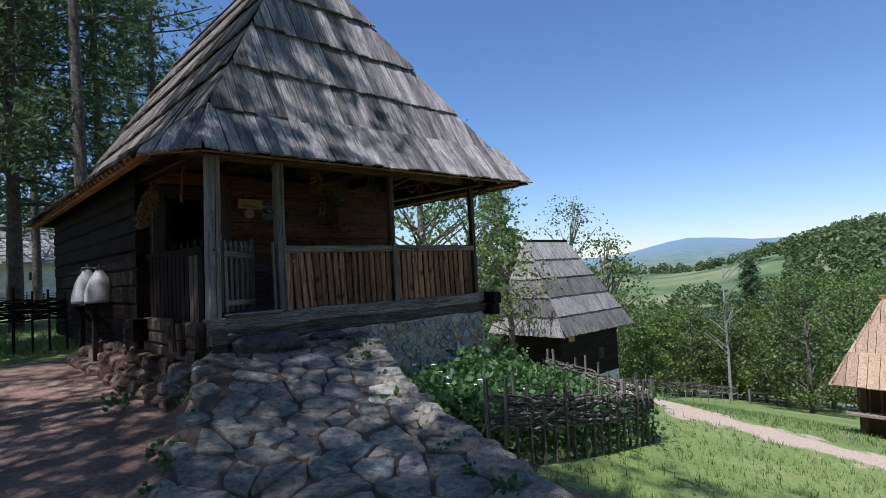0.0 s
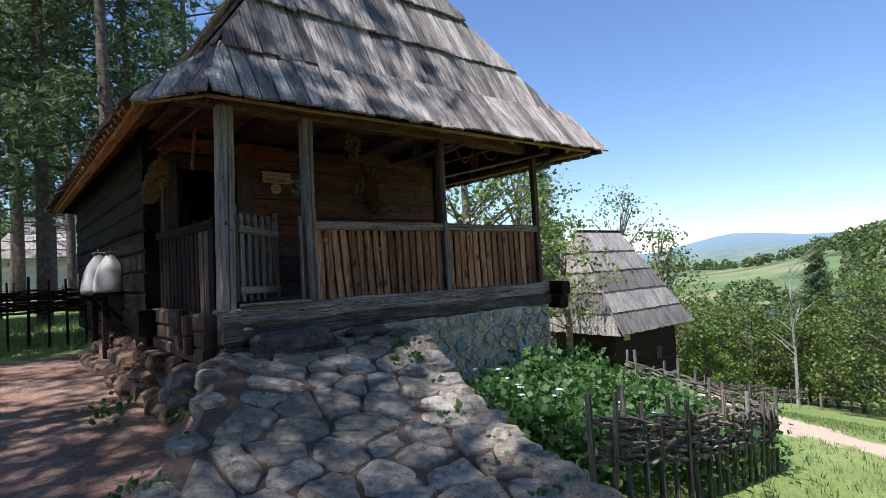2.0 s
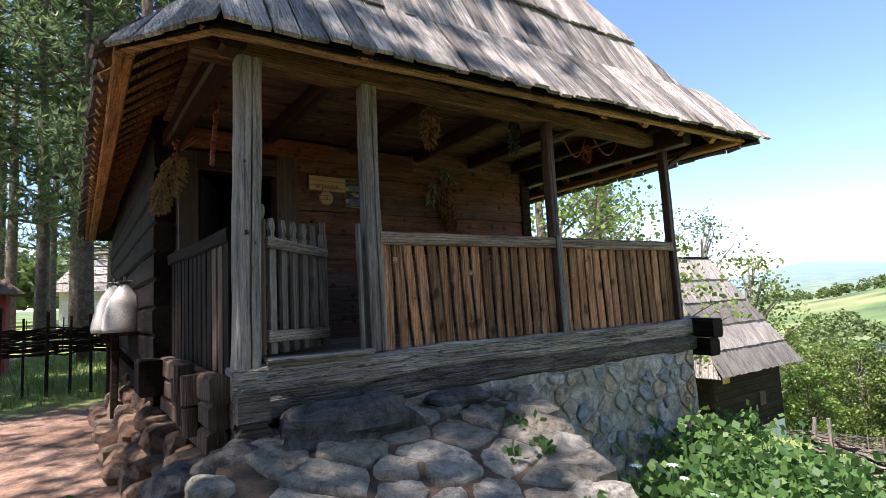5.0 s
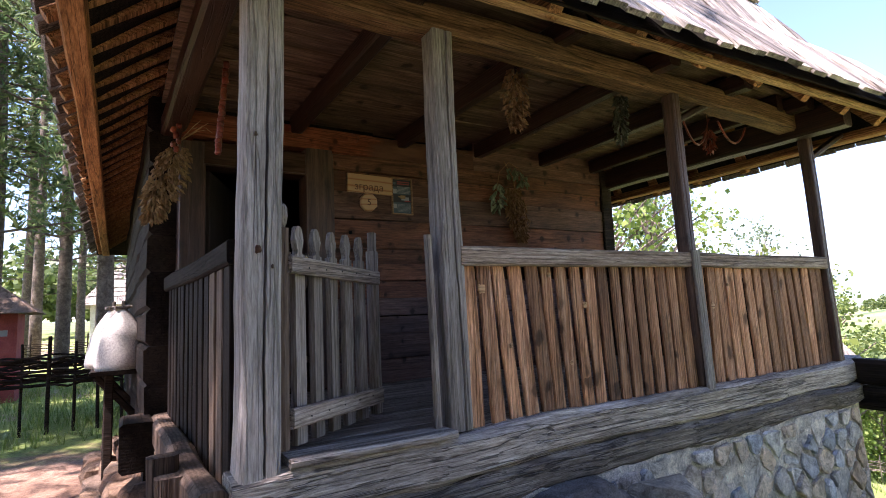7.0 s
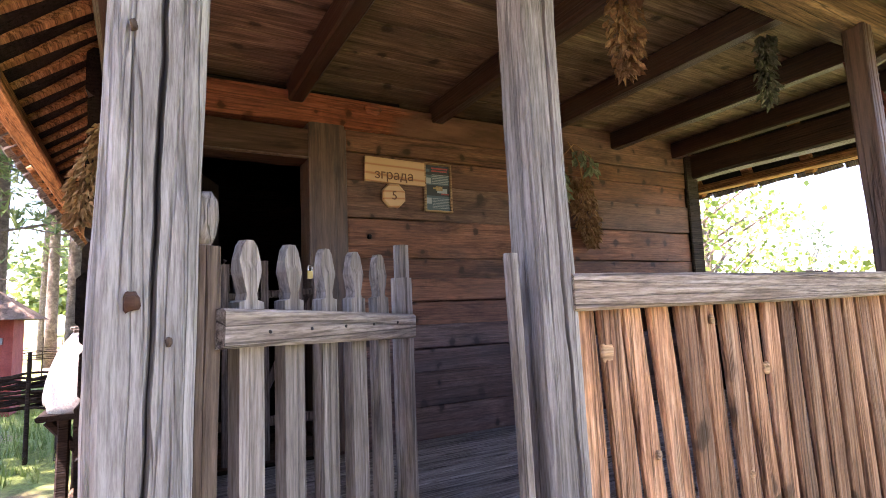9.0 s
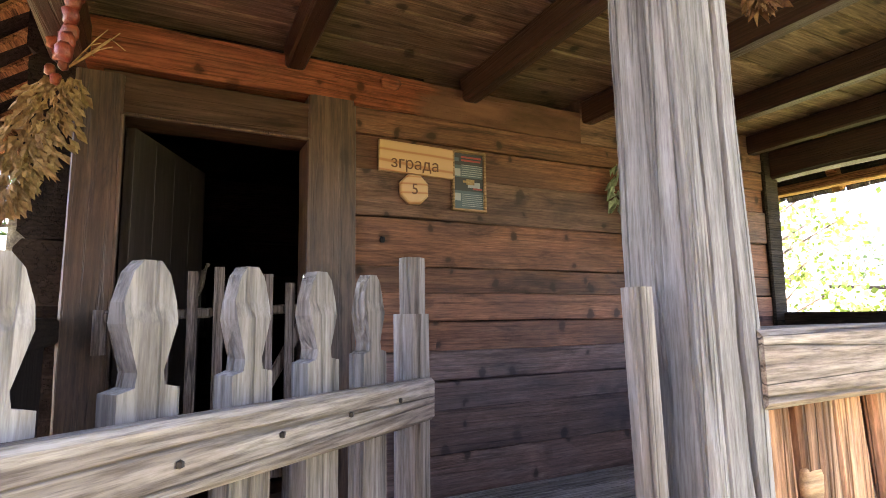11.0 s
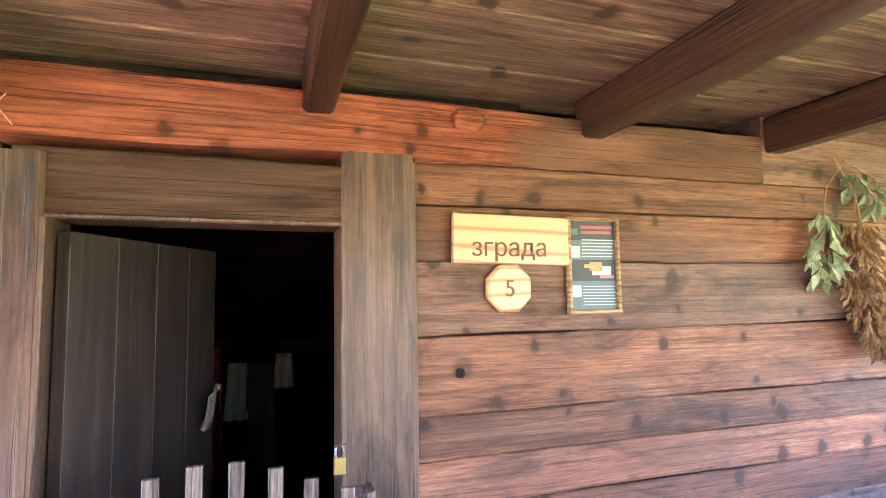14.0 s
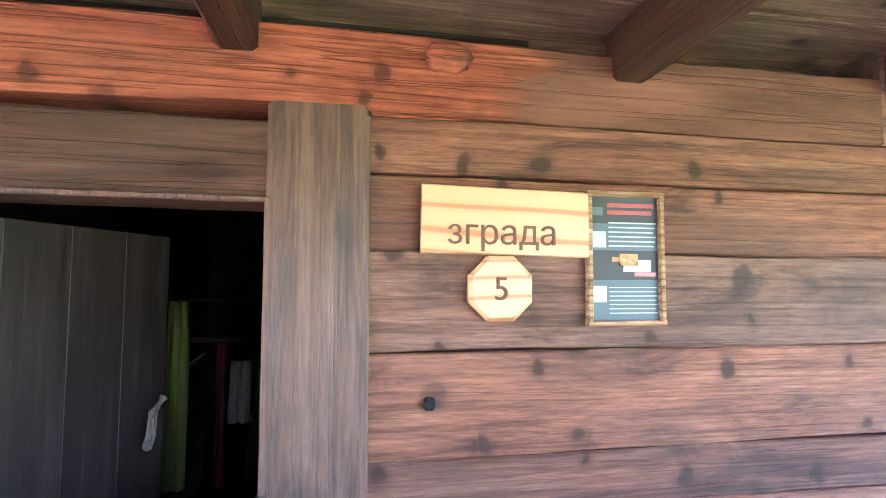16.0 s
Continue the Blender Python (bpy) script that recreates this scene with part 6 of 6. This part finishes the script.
PINE_LABEL = "tall dark pine with a bare rough trunk"
kinds = [pine((-5.0, 0.5, ground_z(-5.0, 0.5)), 20.5, 11, PINE_LABEL, 0.40, 0.75, 0.3, limbs=56, reach=0.188), pine((-8.2, 4.6, ground_z(-8.2, 4.6)), 20, 12, PINE_LABEL, 0.44, 0.6, 0.28, limbs=42), pine((-7.0, -1.6, ground_z(-7.0, -1.6)), 18, 13, PINE_LABEL, 0.45, 0.6, 0.28, limbs=40), pine((-0.9, 13.2, ground_z(-0.9, 13.2)), 19, 14, PINE_LABEL, 0.2, 1.0, 0.28, limbs=80)]
# Pines at y -15 and below are unseen, added to dim the porch.
spots = [(-6.9, 7.6), (-8.6, -5.2), (-12.5, 0.6), (-9.8, 8.2), (-14.0, 5.5), (-7.6, -9.5), (-12, -9), (-5, -15), (0.5, -17), (5.5, -15), (-9, -16), (10, -18), (-2, -22), (4, -23),
         (0.35, 10.9), (1.5, 14.8), (-3.4, 15.2), (-1.2, 23.5), (-4.0, 27.0), (0.4, 31.0), (0.2, 18.6), (-5.0, 13.0), (3.8, 16.5), (4.6, 23.0), (-8.0, 25.0), (-9.5, 15.0)]
pr = random.Random(31)
for i, (x, y) in enumerate(spots):
    copy_thing(kinds[3 if y > 12 and i % 2 else i % 3], Matrix.Translation((x, y, ground_z(x, y))) @ Matrix.Rotation(pr.uniform(0, 6.28), 4, "Z") @ Matrix.Diagonal((*[pr.uniform(0.85, 1.15)] * 3, 1)))
# Unseen dense pines behind the path's start, added to cut skylight on the house.
skyblock_pine = pine((-15.0, -13.0, ground_z(-15.0, -13.0)), 17, 15, "bushy dark pine, unseen, added to block skylight", 0.05, 1.5, 0.42, limbs=110, reach=0.2)
er = random.Random(8)
for i in range(7):
    x, y = -15 + i * 2.9 + er.uniform(-0.7, 0.7), -17.5 - 2.0 * (i % 2) + er.uniform(-0.8, 0.8)
    copy_thing(skyblock_pine, Matrix.Translation((x, y, ground_z(x, y))) @ Matrix.Rotation(er.uniform(0, 6.28), 4, "Z") @ Matrix.Diagonal((*[er.uniform(0.85, 1.1)] * 3, 1)))
thin_pine = pine((-10.6, -4.2, ground_z(-10.6, -4.2)), 20, 16, PINE_LABEL, 0.42, 0.45, 0.3, limbs=30, reach=0.2)
for x, y, k in ((-6.0, -6.2, 1.0), (-7.8, -4.3, 1.05)):
    copy_thing(thin_pine, Matrix.Translation((x, y, ground_z(x, y))) @ Matrix.Rotation(er.uniform(0, 6.28), 4, "Z") @ Matrix.Diagonal((k, k, k, 1)))
for x, y in ((-2.0, 17.0), (-3.2, 22.6), (-2.1, 28.5), (-1.2, 35.0)):
    copy_thing(thin_pine, Matrix.Translation((x, y, ground_z(x, y))) @ Matrix.Rotation(er.uniform(0, 6.28), 4, "Z"))
pine(polar(40.6, 42), 18.5, 41, "dark conical pine behind the house", 0.08, 1.3, 0.35, limbs=90, reach=0.15)
pine(polar(39.0, 44), 13.0, 42, "dark conical pine behind the house", 0.06, 1.3, 0.35, limbs=80, reach=0.17)
pine(polar(16.7, 46), 10.5, 43, "slender dark spruce among the meadow trees", 0.05, 1.3, 0.3, limbs=80, reach=0.15)
broadleaf(polar(48.5, 17.5), 7.6, 51, "leafy green tree beside the house", M_LEAFB, 0.34, 120, 26, 0.12)
broadleaf(polar(43.5, 21), 8.0, 52, "leafy green tree beside the house", M_LEAF, 0.3, 120, 24, 0.12)
broadleaf(polar(39.6, 15.4), 3.6, 53, "small leafy tree in front of the cabin", M_LEAF, 0.42, 70, 16, 0.1, low=0.3)
broadleaf(polar(33.0, 36), 12.5, 54, "tall thin silvery-green birch behind the cabin", M_LEAFS, 0.2, 90, 22, 0.16, bark=M_BIRCH, name="birch_tree")
broadleaf(polar(29.6, 33), 9.0, 55, "leafy green tree behind the cabin", M_LEAF, 0.26, 90, 22, 0.17)
mid = [(27.6, 40, 9.5, 0), (26.0, 36, 6.0, 1), (24.6, 39, 7.5, 0), (23.4, 45, 9.0, 0), (22.0, 41, 8.0, 0), (20.6, 47, 9.0, 2), (19.3, 42, 7.5, 0), (17.8, 45, 9.0, 0), (16.0, 41, 8.0, 0), (14.4, 38, 8.5, 0), (12.6, 35, 8.5, 0), (13.6, 46, 10.0, 2), (11.0, 42, 9.0, 1), (9.2, 40, 9.5, 0), (7.2, 44, 10.5, 1), (5.0, 42, 10.0, 0), (2.5, 45, 10.5, 1), (10.0, 55, 11.0, 0), (15.0, 58, 10.5, 1), (20.0, 60, 9.0, 0), (25.0, 60, 9.0, 0), (30.5, 50, 9.0, 0), (36.0, 30, 7.0, 0)]
mats = (M_LEAF, M_LEAFB, M_LEAFS)
for i, (az, d, h, k) in enumerate(mid):
    broadleaf(polar(az, d), h * (0.72 if az > 15 else 0.86), 60 + i, ("dense green tree", "bright yellow-green tree", "grey-green tree")[k] + " at the meadow edge", mats[k], 0.33, 110, 42, 0.15, 0.018, low=0.08)
dead = thing("dead_birch", polar(18.9, 39), "bare pale dead birch among the green trees", "tree")
dp = Vector(polar(18.9, 39))
part("trunk", rod([dp, dp + Vector((0.1, 0, 3)), dp + Vector((-0.1, 0, 6)), dp + Vector((0.1, 0, 8.6))], 0.11, 7, 0.2), M_BIRCH, dead)
db = random.Random(3)
for i in range(16):
    h = 3.0 + i * 0.33
    a = db.uniform(0, 6.28)
    L = db.uniform(0.8, 2.0)
    s = dp + Vector((0, 0, h))
    part("branch", rod([s, s + Vector((L * 0.5 * math.cos(a), L * 0.5 * math.sin(a), 0.5 * L)), s + Vector((L * math.cos(a), L * math.sin(a), 0.9 * L))], 0.035, 5, 0.3), M_BIRCH, dead)


def far_woods():
    """Crowns of distant woods: lumps of coarse leaves."""
    r = random.Random(91)
    V, F = [], []
    for i in range(2300):
        az, d = r.uniform(-4, 52), 62 + 560 * r.random() ** 1.6
        if i % 14 == 0:
            az, d = r.uniform(56, 125), r.uniform(62, 100)
        x, y = -2.6 + d * math.cos(radians(az)), -6.6 + d * math.sin(radians(az))
        open_field = 14 < az < 34 and 85 < d < 420
        if noise.noise((x * 0.016, y * 0.016, 3)) < (0.28 if open_field else -0.25):
            continue
        z = ground_z(x, y)
        h = r.uniform(5, 10)
        n = 300 if d < 160 else 110
        size = (0.34 if d < 160 else 0.65)
        for _ in range(n):
            th, ph = math.acos(r.uniform(-0.4, 1)), r.uniform(0, 6.28)
            rad = r.uniform(0.75, 1.05)
            q = Vector((x + 0.42 * h * rad * math.sin(th) * math.cos(ph), y + 0.42 * h * rad * math.sin(th) * math.sin(ph), z + h * (0.5 + 0.48 * rad * math.cos(th))))
            d1 = Vector((r.uniform(-1, 1), r.uniform(-1, 1), r.uniform(-0.7, 0.7))).normalized()
            s1 = d1.cross(Vector((r.uniform(-1, 1), r.uniform(-1, 1), r.uniform(-1, 1)))).normalized()
            k = len(V)
            L = size * r.uniform(0.6, 1.4)
            V += [q - d1 * L, q + s1 * L * 0.8, q + d1 * L, q - s1 * L * 0.8]
            F.append((k, k + 1, k + 2, k + 3))
    return V, F


solo("far_woods", far_woods(), foliage("far_leaves", (0.06, 0.10, 0.025), (0.115, 0.16, 0.042), (0.19, 0.23, 0.07), 0.35), "green woods on the far hillside", "woods", kind="stuff")


def grass(n, box, rng, h=0.10, inside=None):
    V, F = [], []
    for _ in range(n):
        x, y = rng.uniform(box[0], box[1]), rng.uniform(box[2], box[3])
        if inside and not inside(x, y):
            continue
        z = ground_z(x, y)
        for _ in range(4):
            a = rng.uniform(0, 6.28)
            L = h * rng.uniform(0.5, 1.5)
            b = Vector((x + rng.uniform(-0.04, 0.04), y + rng.uniform(-0.04, 0.04), z - 0.01))
            t = b + Vector((math.cos(a) * L * 0.5, math.sin(a) * L * 0.5, L))
            s = Vector((-math.sin(a), math.cos(a), 0)) * 0.006
            k = len(V)
            V += [b - s, b + s, t]
            F.append((k, k + 1, k + 2))
    return V, F


gr = random.Random(15)
solo("grass", join(grass(9000, (1.0, 17, -11, 4), gr, 0.09, lambda x, y: x > lerp_table(PATH_R, y) + 0.3 and abs(x - 8.8 - 0.55 * max(0, y + 2)) > 0.75 and not (1.2 < x < 5.2 and -3 < y < 0) and (x > 4.6 or y < 0)), grass(6000, (-9, 3, 6.3, 16), gr, 0.16), grass(500, (-9, -2.5, -8, -3.6), gr, 0.12, lambda x, y: x < lerp_table(PATH_L, y) - 1.7)), M_GRASS, "short green grass on slope and grove", "grass", kind="stuff")
edge = []
for i in range(46):
    y = gr.uniform(-5.5, -0.6)
    lft = gr.random() < 0.6
    x = lerp_table(PATH_L, y) - 0.1 if lft else lerp_table(PATH_R, y) - gr.uniform(-0.1, 0.25)
    q = Vector((x + gr.uniform(-0.15, 0.1), y, ground_z(x, y) + 0.05))
    edge.append((q, 0.035, 12))
edge += [(Vector((-1.05 + gr.uniform(-0.2, 0.2), 0.5 + gr.uniform(-0.2, 0.2), 0.26)), 0.07, 22) for _ in range(4)]
solo("weeds", leaves(edge, 0.05, gr, False, 0.5), M_GARDEN, "low green weeds along the stone path", "weeds", kind="stuff")

# garden bed
gd = random.Random(44)
bed = []
for i in range(330):
    x, y = gd.uniform(1.45, 5.0), gd.uniform(-3.0, -0.35)
    if x < lerp_table(PATH_R, y) + 0.3 or (y > -1.0 and x < 3.4):
        continue
    h = gd.uniform(0.06, 0.42) * (1.5 if x > 3 and gd.random() < 0.4 else 1)
    bed.append((Vector((x, y, ground_z(x, y) + h)), 0.11, 60))
solo("garden_plants", leaves(bed, 0.07, gd, False, 0.35), M_GARDEN, "dense green leafy plants in the garden bed", "plants", kind="stuff")
for i in range(13):
    x, y = (gd.uniform(1.75, 2.6), gd.uniform(-2.2, -1.2)) if i < 8 else (gd.uniform(2.4, 4.4), gd.uniform(-2.4, -0.8))
    z = ground_z(x, y) + gd.uniform(0.42, 0.58)
    fl = thing("white_flower", (x, y, z - 0.2), "white blossom on a thin green stem", "flower", "white flowers in the garden bed")
    V, F = [], []
    for k in range(8):
        a = k * math.pi / 4
        n = len(V)
        V += [(x, y, z), (x + 0.028 * math.cos(a - 0.3), y + 0.028 * math.sin(a - 0.3), z + 0.012), (x + 0.045 * math.cos(a), y + 0.045 * math.sin(a), z + 0.006), (x + 0.028 * math.cos(a + 0.3), y + 0.028 * math.sin(a + 0.3), z + 0.012)]
        F.append((n, n + 1, n + 2, n + 3))
    part("petals", (V, F), M_PETAL, fl)
    part("stem", rod([(x, y, z), (x + 0.02, y, z - 0.55)], 0.004, 4), M_SAGE, fl)

# ---- stones of the path and of the base wall ----
pv = random.Random(17)
PV, PF = [], []
for j in range(66):
    y = -8.0 + j * 0.12
    for i in range(25):
        x = lerp_table(PATH_L, y) + (lerp_table(PATH_R, y) - lerp_table(PATH_L, y)) * i / 24
        PV.append((x, y, ground_z(x, y) + 0.012 + 0.006 * noise.noise((x * 5, y * 5, 0))))
for j in range(65):
    for i in range(24):
        a = j * 25 + i
        PF.append((a, a + 1, a + 26, a + 25))
pave = solo("pavement", (PV, PF), M_SOIL, "path of rough irregular grey flagstones", "path", kind="structure")


def on_path(x, y, h):
    return (x, y, ground_z(x, y) + h)


for poly in cells(-4.4, 2.0, -8.0, -0.1, 0.275, pv, 1.55, 0.5):
    cx, cy = sum(p[0] for p in poly) / len(poly), sum(p[1] for p in poly) / len(poly)
    if not lerp_table(PATH_L, cy) + 0.08 < cx < lerp_table(PATH_R, cy) - 0.02:
        continue
    g = pebble(poly, on_path, pv.uniform(0.003, 0.012), 0.06, pv.uniform(0.022, 0.048), pv, 0.07, 0.15)
    if g:
        part("flagstone", g, M_STONE, pave)
for i in range(26):
    y = -6.2 + i * 0.235
    x = lerp_table(PATH_R, y) + 0.02
    part("kerb_stone", rock((x, y, ground_z(x - 0.2, y) - 0.06), 0.17, 0.2, 0.15, i * 2.7, 10, 6, 0.3), M_STONE, pave)
    if i % 2 == 0:
        x = lerp_table(PATH_L, y) - 0.02
        part("kerb_stone", rock((x, y, ground_z(x + 0.25, y) - 0.05), 0.12, 0.17, 0.09, i * 1.7, 10, 6, 0.3), M_STONE, pave)


def on_wall(x, z, h):
    return (x, -0.125 - 0.05 * max(0, 0.5 - z) - h, z)


# the lime face swells and sinks between the stones
FV, FF = [], []
NX, NZ = 120, 46
for j in range(NZ + 1):
    for i in range(NX + 1):
        x, z = 0.3 + 4.16 * i / NX, -0.8 + 1.66 * j / NZ
        top = 0.795 + 0.035 * noise.noise((x * 2.3, 4, 0)) + 0.02 * noise.noise((x * 8, 7, 0))
        z = min(z, top)
        lump = 0.014 * noise.noise((x * 3, z * 3, 2)) + 0.010 * noise.noise((x * 9, z * 9, 5)) + 0.006 * noise.noise((x * 26, z * 26, 8))
        FV.append((x, on_wall(x, z, 0.010 + 0.8 * lump)[1], z))
for j in range(NZ):
    for i in range(NX):
        a = j * (NX + 1) + i
        FF.append((a, a + 1, a + NX + 2, a + NX + 1))
part("mortar_face", (FV, FF), M_MORTAR, base_wall, "", True)
for poly in cells(0.75, 4.43, -0.62, 0.78, 0.145, pv, 1.45, 0.46):
    if pv.random() < 0.16:
        continue
    g = pebble(poly, on_wall, pv.uniform(0.006, 0.022), 0.02, pv.uniform(0.022, 0.042), pv, 0.06, 0.2)
    if g:
        V, F = g
        part("stone", (V, [tuple(reversed(f)) for f in F]), M_WALLSTONE, base_wall)
